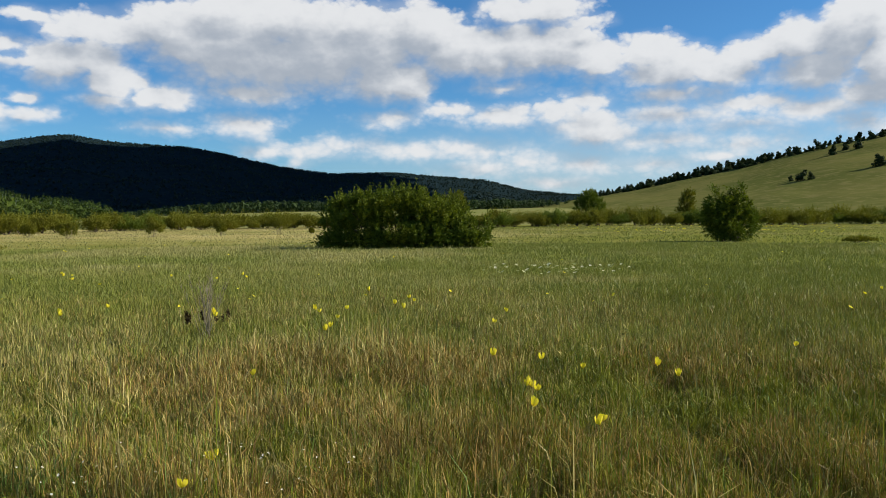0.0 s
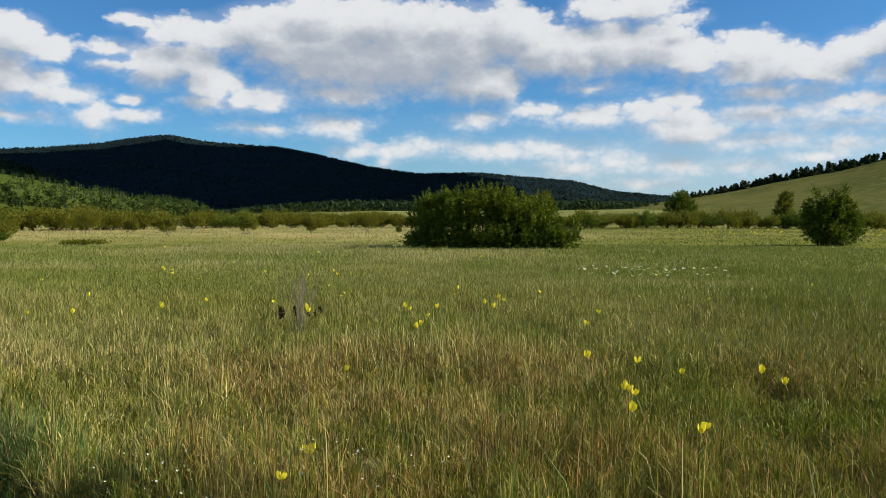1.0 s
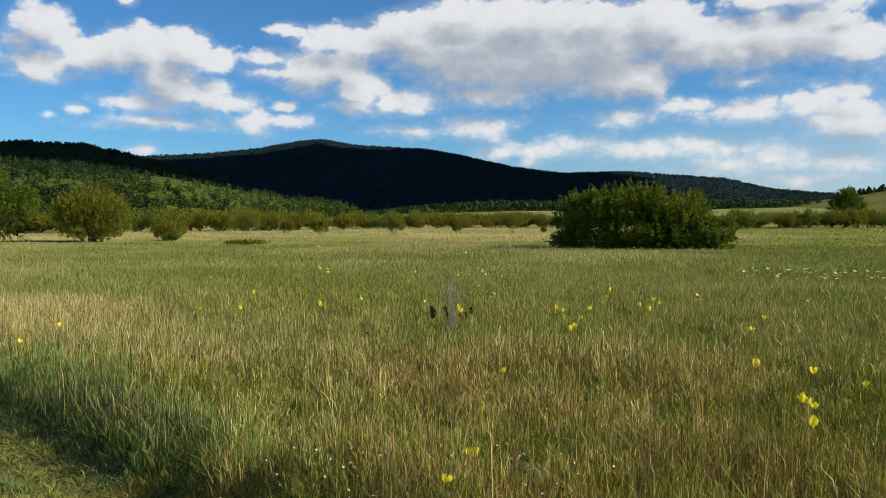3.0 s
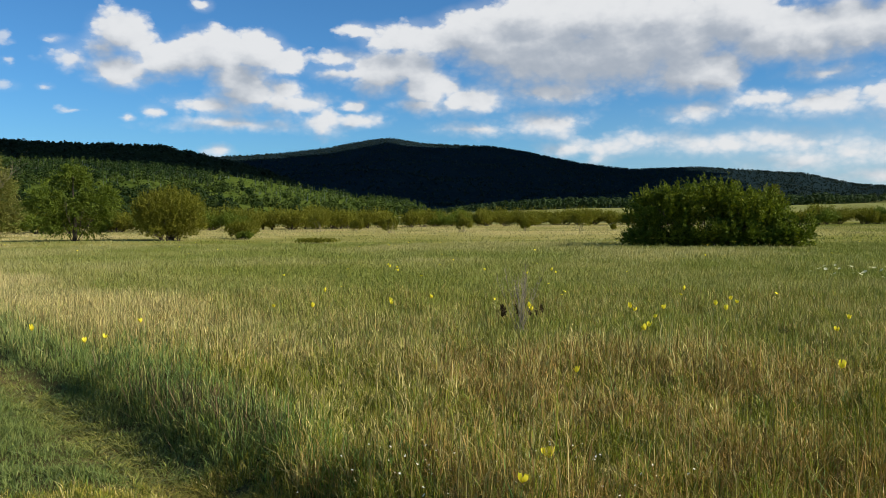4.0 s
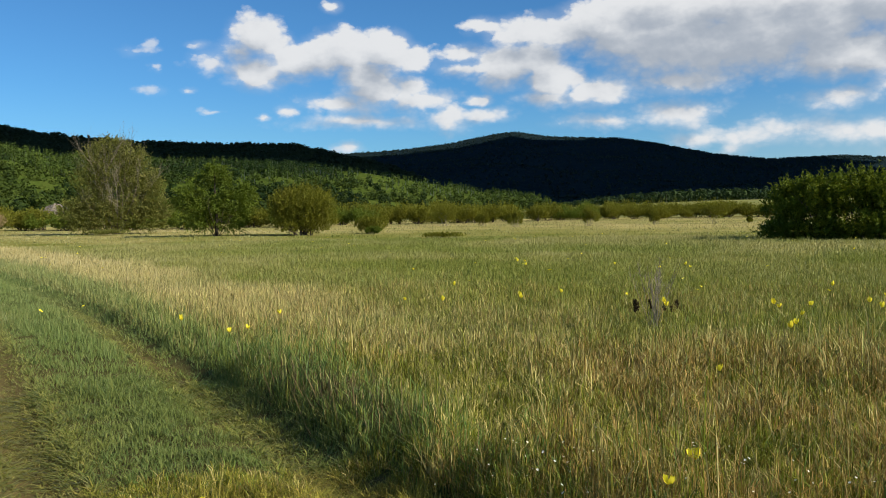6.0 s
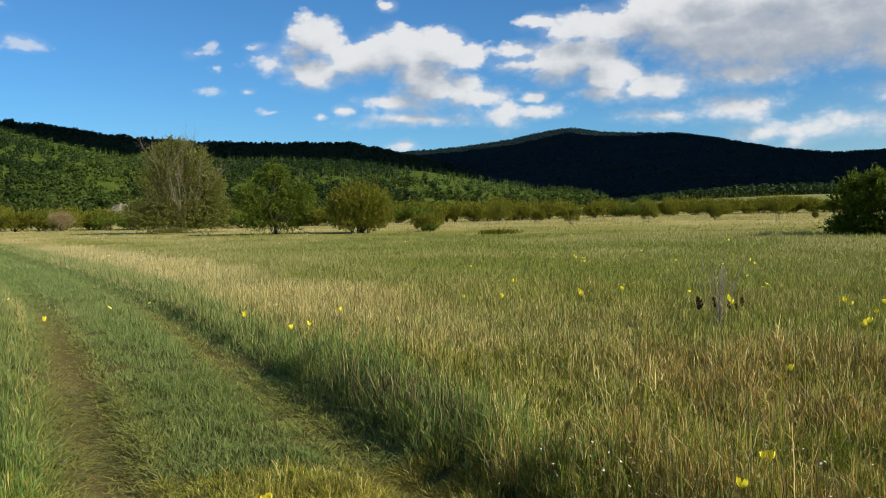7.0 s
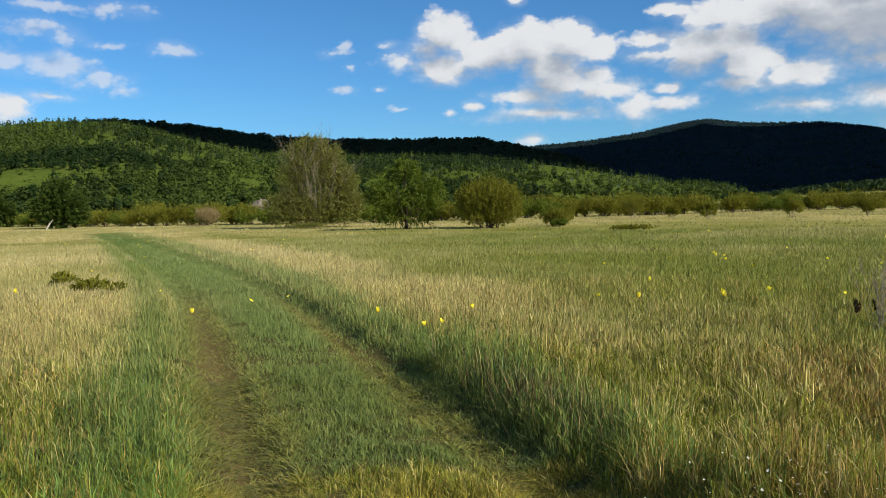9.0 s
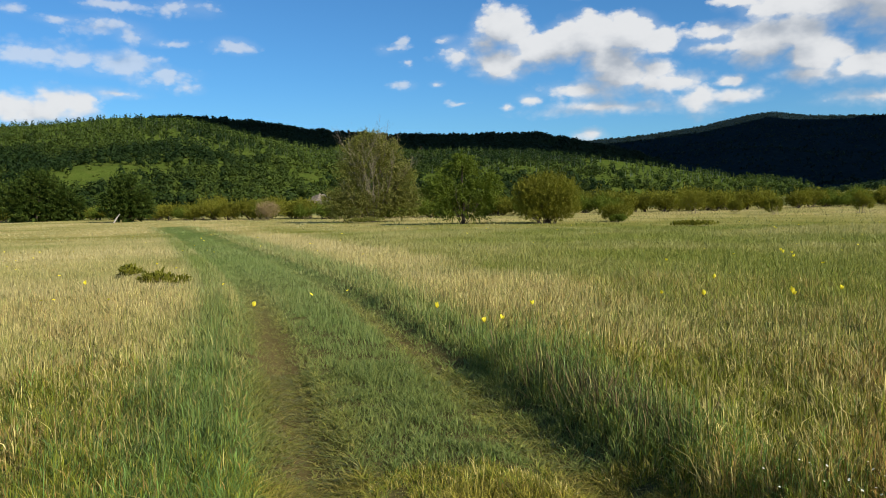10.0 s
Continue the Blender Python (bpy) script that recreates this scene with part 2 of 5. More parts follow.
M_SOIL = tinted("meadow_soil", 9.0, 0.7, 0.03)
M_FAR_FIELD = surface("far_field", (0.2, 0.2, 0.07), (0.15, 0.18, 0.055), (0.24, 0.23, 0.1), 0.02, bump=0.4, fine=20.0, dist=0.4, spec=0.0)
M_HILL_GRASS = surface("hill_grass", (0.135, 0.135, 0.042), (0.09, 0.105, 0.029), (0.16, 0.15, 0.055), 0.016, bump=0.4, fine=14.0, dist=0.5, spec=0.0)
M_HILL_GREEN = surface("hill_undergrowth", (0.07, 0.102, 0.018), (0.05, 0.078, 0.014), (0.088, 0.112, 0.024), 0.02, bump=0.8, fine=9.0, dist=2.0, spec=0.0)
# mountain shade and blue distance haze are put into these forest colours
M_MOUNTAIN = surface("shaded_hazy_forest", (0.013, 0.026, 0.032), (0.011, 0.022, 0.027), (0.018, 0.032, 0.034), 0.006, bump=1.0, fine=14.0, dist=9.0, spec=0.0)
# dark colours carry part of the ridge's shade
M_RIDGE = surface("shaded_ridge_forest", (0.02, 0.03, 0.014), (0.028, 0.036, 0.016), (0.03, 0.04, 0.02), 0.02, bump=1.0, fine=8.0, dist=5.0, spec=0.0)
M_BARK = surface("bark", (0.06, 0.046, 0.032), (0.04, 0.03, 0.022), (0.1, 0.085, 0.065), 3.0, bump=0.8, fine=6.0, dist=0.02)
M_GREY_TWIG = surface("grey_twigs", (0.2, 0.175, 0.125), (0.13, 0.115, 0.08), (0.27, 0.23, 0.17), 1.0, bump=0.4, fine=5.0, dist=0.01)
M_ROCK = surface("rock", (0.2, 0.17, 0.14), (0.12, 0.105, 0.09), (0.06, 0.052, 0.045), 0.5, bump=1.0, fine=5.0, dist=0.3)
M_GRASS = leaf("grass_blades", None, None, through_=0.2, attribute=True, rough=0.45, spec=0.16)
M_TREES = leaf("woodland_leaves", None, None, through_=0.2, attribute=True, rough=0.7, spec=0.1)
M_BUSH = leaf("bush_leaves", (0.028, 0.05, 0.006), (0.18, 0.215, 0.022), (0.075, 0.11, 0.012), through_=0.25)
M_WILLOW = leaf("willow_leaves", (0.085, 0.095, 0.011), (0.19, 0.19, 0.024), (0.12, 0.12, 0.015))
M_GREEN = leaf("tree_leaves", (0.055, 0.09, 0.012), (0.14, 0.18, 0.024), (0.085, 0.115, 0.015))
M_DARK = leaf("dark_leaves", (0.022, 0.042, 0.008), (0.07, 0.1, 0.018), (0.035, 0.06, 0.01))
M_OLD = leaf("sparse_leaves", (0.075, 0.092, 0.016), (0.24, 0.235, 0.075), (0.13, 0.14, 0.032))
M_DRYLEAF = leaf("dry_leaves", (0.2, 0.15, 0.08), (0.32, 0.25, 0.14))
M_DEADWOOD = surface("dead_wood", (0.3, 0.27, 0.23), (0.22, 0.2, 0.17), (0.36, 0.33, 0.29), 2.0, bump=0.5, fine=6.0, dist=0.02)
M_PINE = leaf("dark_needles", (0.02, 0.035, 0.012), (0.035, 0.055, 0.018), through_=0.1)
M_PETAL = leaf("yellow_petals", (0.78, 0.66, 0.03), (0.85, 0.75, 0.08), through_=0.35)
M_CENTRE = leaf("flower_centre", (0.6, 0.38, 0.02), (0.7, 0.45, 0.03))
M_STEM = leaf("green_stem", (0.1, 0.15, 0.04), (0.13, 0.18, 0.05))
M_WHITE = leaf("white_petals", (0.7, 0.7, 0.62), (0.8, 0.8, 0.72))
M_UMBEL = leaf("cream_umbels", (0.45, 0.48, 0.3), (0.6, 0.6, 0.42))
M_DARKHEAD = leaf("dark_seed_heads", (0.03, 0.024, 0.014), (0.075, 0.055, 0.03), rough=0.9, spec=0.0)
M_CLOUD = leaf("cloud_vapour", (0.8, 0.8, 0.8), (0.82, 0.82, 0.82), through_=0.15, rough=1.0, spec=0.0)


# ---- building helpers ----
RNG = np.random.default_rng(7)


def mesh_np(name, verts, faces, mat=None, tint=None, smooth=False):
    """A mesh from arrays; faces all have the same number of corners."""
    faces = np.asarray(faces, np.int32)
    me = bpy.data.meshes.new(name)
    k = faces.shape[1]
    me.vertices.add(len(verts))
    me.vertices.foreach_set("co", np.asarray(verts, np.float32).ravel())
    me.loops.add(faces.size)
    me.loops.foreach_set("vertex_index", faces.ravel())
    me.polygons.add(len(faces))
    me.polygons.foreach_set("loop_start", np.arange(0, faces.size, k, dtype=np.int32))
    me.polygons.foreach_set("use_smooth", np.full(len(faces), smooth))
    if tint is not None:
        at = me.attributes.new("tint", "FLOAT_COLOR", "POINT")
        at.data.foreach_set("color", np.c_[tint, np.ones(len(tint))].astype(np.float32).ravel())
    me.update(calc_edges=True)
    if mat:
        me.materials.append(mat)
    return me


def part(name, me, parent, label=""):
    ob = new(name, me)
    ob.parent = parent
    return tagged(ob, label) if label else ob


def lattice(ix, iy, seed):
    h = (ix.astype(np.int64) * 374761393 + iy.astype(np.int64) * 668265263 + seed * 974634541) & 0xFFFFFFFF
    h = ((h ^ (h >> 13)) * 1274126177) & 0xFFFFFFFF
    return ((h ^ (h >> 16)) & 0xFFFF) / 65535.0


def value_noise(x, y, size, seed=0, octaves=3):
    """Smooth noise in 0..1 over a plan; size in metres."""
    total, amp, norm = 0.0, 1.0, 0.0
    for o in range(octaves):
        u, v = np.asarray(x) / size, np.asarray(y) / size
        iu, iv = np.floor(u), np.floor(v)
        fu, fv = u - iu, v - iv
        fu, fv = fu * fu * (3 - 2 * fu), fv * fv * (3 - 2 * fv)
        a, b = lattice(iu, iv, seed + o), lattice(iu + 1, iv, seed + o)
        c, d = lattice(iu, iv + 1, seed + o), lattice(iu + 1, iv + 1, seed + o)
        total = total + amp * (a + (b - a) * fu + (c - a) * fv + (a - b - c + d) * fu * fv)
        norm, amp, size = norm + amp, amp * 0.5, size * 0.5
    return total / norm


def step(v, lo, hi):
    s = np.clip((np.asarray(v, float) - lo) / (hi - lo), 0, 1)
    return s * s * (3 - 2 * s)


def polar(az, r):
    a = np.radians(az)
    return -np.sin(a) * r, np.cos(a) * r


def tube(points, radii, sides=6):
    """Vertices and quads of a tapered tube along points."""
    pts = np.asarray(points, float)
    d = np.gradient(pts, axis=0)
    d /= np.linalg.norm(d, axis=1)[:, None] + 1e-9
    ref = np.where(abs(d[:, 2:3]) > 0.9, [[1.0, 0, 0]], [[0, 0, 1.0]])
    u = np.cross(d, ref)
    u /= np.linalg.norm(u, axis=1)[:, None] + 1e-9
    w = np.cross(d, u)
    ang = np.linspace(0, 2 * np.pi, sides, endpoint=False)
    ring = np.cos(ang)[None, :, None] * u[:, None] + np.sin(ang)[None, :, None] * w[:, None]
    v = (pts[:, None] + ring * np.asarray(radii)[:, None, None]).reshape(-1, 3)
    i, j = np.meshgrid(np.arange(len(pts) - 1), np.arange(sides), indexing="ij")
    a, b = i * sides + j, i * sides + (j + 1) % sides
    return v, np.stack([a, b, b + sides, a + sides], -1).reshape(-1, 4)


def joined(pieces):
    vs, fs, n = [], [], 0
    for v, f in pieces:
        vs.append(v)
        fs.append(np.asarray(f) + n)
        n += len(v)
    return np.concatenate(vs), np.concatenate(fs)

# ---- ground ----
# the line of the wheel track across the meadow
TRACK = np.array([(30, -15.5), (14, -6.2), (3, -0.2), (0, 1.35), (-2, 2.45), (-3.9, 3.5), (-5.4, 4.35), (-7.1, 5.3), (-9.3, 6.55), (-13.4, 8.75),
                  (-17.8, 10.9), (-22.5, 13.0), (-28.5, 15.6), (-36, 18.8), (-48, 24.0), (-70, 33.0), (-95, 43.0)], float)


def dense_track():
    pts = []
    for i in range(len(TRACK) - 1):
        p0, p1, p2, p3 = TRACK[max(i - 1, 0)], TRACK[i], TRACK[i + 1], TRACK[min(i + 2, len(TRACK) - 1)]
        for s in np.linspace(0, 1, 24, endpoint=False):
            pts.append(0.5 * (2 * p1 + (p2 - p0) * s + (2 * p0 - 5 * p1 + 4 * p2 - p3) * s ** 2 + (3 * p1 - p0 - 3 * p2 + p3) * s ** 3))
    return np.array(pts)


LINE = dense_track()
LINE_N = np.gradient(LINE, axis=0)
LINE_N = np.c_[LINE_N[:, 1], -LINE_N[:, 0]] / np.linalg.norm(LINE_N, axis=1)[:, None]

COARSE, COARSE_N = LINE[::4].astype(np.float32), LINE_N[::4].astype(np.float32)


def off_track(x, y):
    """Signed distance from the middle of the track; positive on the meadow's side, away from the eye."""
    x, y = np.asarray(x, np.float32).ravel(), np.asarray(y, np.float32).ravel()
    out = np.empty(len(x))
    for s in range(0, len(x), 20000):
        qx, qy = x[s:s + 20000], y[s:s + 20000]
        i = ((qx[:, None] - COARSE[None, :, 0]) ** 2 + (qy[:, None] - COARSE[None, :, 1]) ** 2).argmin(1)
        out[s:s + 20000] = (qx - COARSE[i, 0]) * COARSE_N[i, 0] + (qy - COARSE[i, 1]) * COARSE_N[i, 1]
    return out


RUT = 0.78


def ground_z(x, y):
    x, y = np.asarray(x, float), np.asarray(y, float)
    r = np.hypot(x, y)
    az = np.degrees(np.arctan2(-x, y))
    z = (value_noise(x + 500, y + 500, 9.0, 3, 2) - 0.5) * 0.1 * step(r, 1, 6) + (value_noise(x + 900, y + 900, 40.0, 5, 2) - 0.5) * 0.35 * step(r, 15, 60)
    near = r < 90
    if near.any():
        d = abs(off_track(x[near], y[near]))
        z[near] -= 0.08 * np.exp(-((d - RUT) / 0.26) ** 2) + 0.05 * step(d, 1.35, 1.0)
    # the far field lifts gently behind the thicket
    lift = np.interp(az, [-60, -20, -7, 0, 11, 17, 22, 30, 60], [4, 5, 6.4, 5.4, 5.3, 4.0, 2.6, 1.2, 0.6])
    return z + lift * step(r, 165, 430) - 6.0 * step(r, 900, 3000)


def polar_grid(az, r, height):
    A, R = np.meshgrid(az, r, indexing="ij")
    x, y = polar(A, R)
    z = height(A.ravel(), R.ravel(), x.ravel(), y.ravel())
    v = np.c_[x.ravel(), y.ravel(), z]
    n, k = len(az), len(r)
    i, j = np.meshgrid(np.arange(n - 1), np.arange(k - 1), indexing="ij")
    a = i * k + j
    return v, np.stack([a, a + 1, a + k + 1, a + k], -1).reshape(-1, 4)


GREEN_C, OLIVE_C, TAN_C, BLUE_C, RUSSET_C = (0.112, 0.148, 0.02), (0.2, 0.195, 0.042), (0.46, 0.39, 0.25), (0.1, 0.18, 0.075), (0.3, 0.19, 0.1)


def blend(a, b, s):
    return np.asarray(a)[None] * (1 - s[:, None]) + np.asarray(b)[None] * s[:, None]


def meadow(x, y):
    """What grows where: distance from the eye's place and the track, dryness, and the strips along the track."""
    n = len(x)
    r = np.hypot(x, y)
    d = np.full(n, 99.0)
    near = r < 85
    d[near] = off_track(x[near], y[near])
    rut = (np.exp(-((d + RUT) / 0.34) ** 2) * (0.35 + 0.65 * step(r, 24, 12)) + 0.7 * np.exp(-((d - RUT) / 0.2) ** 2)) * (0.3 + 0.7 * step(r, 26, 11))
    lane = step(abs(d), 1.2, 1.06)
    verge = np.exp(-((d - 1.42 - 0.3 * step(r, 12, 30)) / (0.32 + 0.45 * step(r, 12, 30))) ** 2) + 0.85 * np.exp(-((d + 1.5) / (0.42 + 0.12 * step(r, 11, 6))) ** 2)
    verge = verge * step(-x, 1.2, 3.6)
    a, b, c = value_noise(x + 200, y + 200, 3.2, 41, 3), value_noise(x + 400, y + 100, 9.0, 42, 3), value_noise(x + 100, y + 700, 1.1, 43, 2)
    dry = 0.42 + 0.9 * (a - 0.5) + 1.0 * (b - 0.5)
    # dry strips along the track and far out, a greener belt in between
    dry += 0.3 * np.exp(-((d - 3.4) / 1.8) ** 2) * step(r, 6, 12) + 0.26 * (d < -1.7) * step(r, 8, 13) * step(r, 60, 35) - 0.1 * (d < -1.0) * step(r, 11, 7)
    dry += 0.42 * step(r, 48, 75) - 0.26 * np.exp(-((r - 30) / 11) ** 2) * (d > 5) - 0.15 * (d > 5) * step(r, 8, 14)
    dry += 0.16 * step(r, 8, 13) * step(r, 60, 30) - 0.16 * step(r, 9, 6) * (x > -2.5) - 0.22 * step(r, 16, 7) * step(x, -0.5, 2.0) - 0.22 * step(x, 0.5, 5.0) * step(r, 7, 11)
    dry -= 0.4 * verge * (1 - step(r, 30, 60)) + (0.3 - 0.3 * step(r, 10, 5)) * lane + 0.4 * step(x, -6, 14) * step(r, 35, 60)
    return r, d, dry, verge, lane, rut, b, c


def ground_tint(x, y):
    r, d, dry, verge, lane, rut, b, c = meadow(x, y)
    grass = blend((0.155, 0.165, 0.036), (0.38, 0.32, 0.13), np.clip(dry * 0.95, 0, 1))
    soil = blend((0.05, 0.053, 0.02), (0.125, 0.098, 0.042), np.clip(rut + 0.3 * lane, 0, 1))
    lush = (0.85 * np.clip(lane + 0.7 * verge, 0, 1))[:, None]
    grass = grass * (1 - lush) + np.array([[0.1, 0.15, 0.046]]) * lush
    w = step(r, 9, 26)[:, None]
    return soil * (1 - w) + grass * w


az_ring = np.r_[np.arange(-180, -40, 4.0), np.arange(-40, 90, 0.7), np.arange(90, 181, 4.0)]
az_ring[-1] = 180.0
r_ring = np.r_[0.02, 0.5, 1, 1.5, 2, np.geomspace(2.3, 60, 130), np.geomspace(62, 160, 30), np.geomspace(165, 4700, 50)]
v, f = polar_grid(az_ring, r_ring, lambda A, R, x, y: ground_z(x, y))
me = mesh_np("ground", v, f, M_SOIL, ground_tint(v[:, 0], v[:, 1]), smooth=True)
me.materials.append(M_FAR_FIELD)
centre = np.hypot(*v[f].mean(1)[:, :2].T)
me.polygons.foreach_set("material_index", (centre > 165).astype(np.int32))
tagged(new("ground", me), "flat meadow soil with two worn wheel ruts and a field beyond", "meadow", kind="structure")


# ---- hills ----
class Hill:
    """A slope that climbs from foot to crest along a skyline of (azimuth, elevation) and falls away behind."""

    def __init__(self, skyline, foot, crest, back, power=1.25, rough=(0.0, 30.0), seed=1):
        self.sky, self.foot, self.crest, self.back = np.array(skyline, float), foot, crest, back
        self.power, self.rough, self.seed = power, rough, seed

    def z(self, az, r):
        el = np.interp(az, self.sky[:, 0], self.sky[:, 1])
        top = EYE + self.crest * np.tan(np.radians(el)) + 4.0
        s = np.clip((r - self.foot) / (self.crest - self.foot), 0, 1)
        b = np.clip((r - self.crest) / (self.back - self.crest), 0, 1)
        z = top * np.where(r <= self.crest, s ** self.power, 1 - 0.9 * b ** 1.6) - 4.0
        x, y = polar(az, r)
        return z + self.rough[0] * (value_noise(x + 7000, y + 7000, self.rough[1], self.seed, 3) - 0.5) * np.clip(4 * s * (1 - s), 0, 1)

    def build(self, name, mat, label, category, step_az=0.4, rings=60):
        az = np.arange(self.sky[0, 0], self.sky[-1, 0] + step_az / 2, step_az)
        r = np.r_[np.linspace(self.foot, self.crest, rings), np.linspace(self.crest, self.back, 16)[1:]]
        v, f = polar_grid(az, r, lambda A, R, x, y: self.z(A, R))
        return tagged(new(name, mesh_np(name, v, f, mat, smooth=True)), label, category, kind="structure")


MOUNTAIN = Hill([(-40, 0.6), (-20, 1.0), (-10, 1.45), (-5.9, 1.85), (-2.9, 2.6), (-0.5, 2.8), (3.3, 3.15), (7.9, 3.1), (11.1, 3.55), (15.4, 4.5),
                 (17.4, 4.82), (20.5, 4.97), (22.5, 5.12), (24.4, 5.45), (26.3, 5.25), (28.5, 4.8), (32.1, 4.35), (36.8, 4.05), (42, 3.7), (60, 3.0),
                 (100, 2.0)], 800, 2600, 4200, 1.35, (60.0, 420.0), 4)
RIDGE = Hill([(30, 2.0), (32.8, 3.1), (37.7, 4.3), (39.8, 4.75), (43.5, 4.75), (49.4, 4.78), (53.3, 5.0), (59, 5.75), (63.8, 6.2), (70, 5.4), (80, 4.0), (110, 2.0)],
             640, 1000, 1600, 1.2, (14.0, 120.0), 8)
GREEN = Hill([(20.6, -0.3), (21.6, 0.0), (22.6, 0.6), (25.6, 1.1), (30.2, 1.95), (34.7, 2.75), (41.6, 3.4), (49.5, 3.55), (54.9, 3.9), (59.8, 5.05),
              (63.8, 6.05), (68, 6.0), (71.3, 5.55), (74.5, 5.3), (85, 4.6), (115, 2.5)], 200, 560, 760, 1.15, (9.0, 60.0), 11)
RIGHT = Hill([(-75, 5.5), (-45, 5.8), (-35, 5.4), (-28.4, 4.9), (-25.7, 4.45), (-23, 3.9), (-19.6, 3.12), (-16, 2.45), (-13.5, 1.9), (-11.6, 1.55), (-9.3, 1.2),
              (-6.5, 0.7), (-4, 0.3)], 190, 470, 800, 1.1, (4.0, 50.0), 15)
MOUNTAIN.build("mountain", M_MOUNTAIN, "forested mountain under a cloud, shade and blue haze in its dark colour", "mountain", 0.3, 70)
RIDGE.build("forest_ridge", M_RIDGE, "wooded ridge behind the green hill, shade in its dark colour", "ridge")
GREEN.build("green_hill", M_HILL_GREEN, "green hillside with grass patches between birch woods", "hill", 0.35, 80)
RIGHT.build("grass_hill", M_HILL_GRASS, "bare sunlit grassy hillside sloping to the valley", "hill", 0.4, 50)


# ---- woods on the hills ----
def woods(name, label, az, r, z, height, width, tints, clumps, trunk=0.0, mat=M_TREES, pointed=0.0, category="woods"):
    """Many far trees in one mesh: each a trunk and a crown of leaf clumps."""
    n = len(az)
    x, y = polar(az, r)
    base = np.c_[x, y, z]
    k = clumps
    d = RNG.normal(size=(n, k, 3))
    d /= np.linalg.norm(d, axis=2)[:, :, None]
    d *= (RNG.uniform(0.35, 1.0, (n, k, 1))) ** 0.6
    up = d[:, :, 2]
    shrink = 1 - pointed * (up * 0.5 + 0.5)
    h, w = height[:, None], width[:, None]
    c = base[:, None] + np.stack([d[:, :, 0] * w * 0.5 * shrink, d[:, :, 1] * w * 0.5 * shrink, h * (0.56 + 0.44 * up)], -1)
    size = (w * RNG.uniform(0.12, 0.21, (n, k)) * np.sqrt(40 / k))[:, :, None]
    out = d + RNG.normal(0, 0.18, (n, k, 3)) + [0, 0, 0.2]
    a = np.cross(out, RNG.normal(size=(n, k, 3)))
    a /= np.linalg.norm(a, axis=2)[:, :, None]
    b = np.cross(a, out)
    b /= np.linalg.norm(b, axis=2)[:, :, None]
    tri = np.stack([c + a * size, c - a * size * 0.5 + b * size * 0.87, c - a * size * 0.5 - b * size * 0.87], 2).reshape(-1, 3)
    jitter = RNG.uniform(0.93, 1.07, (n, k, 1, 1))
    tint = np.broadcast_to((tints[:, None] * jitter[:, :, 0])[:, :, None], (n, k, 3, 3)).reshape(-1, 3)
    if trunk:
        t = trunk * height / 10
        q = np.stack([base + np.c_[-t, 0 * t, 0 * t - 1], base + np.c_[t, 0 * t, 0 * t - 1], base + np.c_[0 * t, 0 * t, height * 0.75]], 1).reshape(-1, 3)
        tri = np.r_[tri, q]
        tint = np.r_[tint, np.tile([[0.5, 0.48, 0.42]], (len(q), 1))]
    me = mesh_np(name, tri, np.arange(len(tri)).reshape(-1, 3), mat, tint)
    return tagged(new(name, me), label, category, kind="stuff")


def clearing(az, s):
    """The grassy terraces and glades of the green hill, 0 to 1."""
    mid = np.exp(-((s - 0.5 - 0.012 * (az - 54)) / 0.075) ** 2) * step(az, 43, 47) * step(az, 70, 63)
    top = 0.75 * step(s, 0.86, 0.92) * step(az, 52, 56)
    slope = step(s, 0.42, 0.55) * step(s, 1.0, 0.95) * step(az, 38.5, 35.0) * step(az, 24.5, 27.0)
    glade = step(value_noise(az * 2.6 + 300, s * 150 + 50, 24.0, 23, 3), 0.49, 0.57) * step(s, 0.9, 0.7) * step(s, 0.2, 0.3)
    return np.maximum.reduce([mid, top, slope, 0.95 * glade])


def hill_places(n, low, high_, power, limit, sides=(20.8, 82)):
    """Places on the green hill, fewer in its clearings."""
    az, s = RNG.uniform(*sides, n), low + (high_ - low) * RNG.uniform(0, 1, n) ** power
    r = 200 + 360 * s
    keep = (RNG.uniform(0, 1, n) > limit * clearing(az, s)) & (GREEN.z(az, r) > 0.4) & ~((abs(az - 54.8) < 1.6) & (r < 250))
    az, s, r = az[keep], s[keep], r[keep]
    tone = value_noise(polar(az, r)[0] + 100, polar(az, r)[1] + 9000, 75, 31, 2)
    return az, s, r, tone


# round-crowned wood on the lower slope
az, s, r, tone = hill_places(6400, 0.05, 0.78, 0.85, 0.95)
high = RNG.uniform(2.8, 5.4, len(az))
woods("mixed_woods", "dark green mixed woods on the lower hillside", az, r, GREEN.z(az, r) - 0.3, high, high * RNG.uniform(0.6, 0.95, len(az)),
      blend((0.014, 0.03, 0.007), (0.06, 0.088, 0.014), np.clip((tone - 0.5) * 2.2 + 0.32 + RNG.normal(0, 0.26, len(az)), 0, 1)), 54)
# slender birches with pale trunks on the upper slope
az, s, r, tone = hill_places(6800, 0.55, 1.0, 0.9, 0.9)
high = RNG.uniform(4.2, 7.4, len(az)) * (1 - 0.45 * step(s, 0.9, 0.99))
woods("birch_woods", "slender birches with pale trunks on the upper hillside", az, r, GREEN.z(az, r) - 0.2, high, high * RNG.uniform(0.3, 0.45, len(az)),
      blend((0.016, 0.034, 0.009), (0.07, 0.105, 0.019), np.clip((tone - 0.5) * 1.6 + 0.5 + RNG.normal(0, 0.2, len(az)), 0, 1)), 32, 0.42, pointed=0.35)
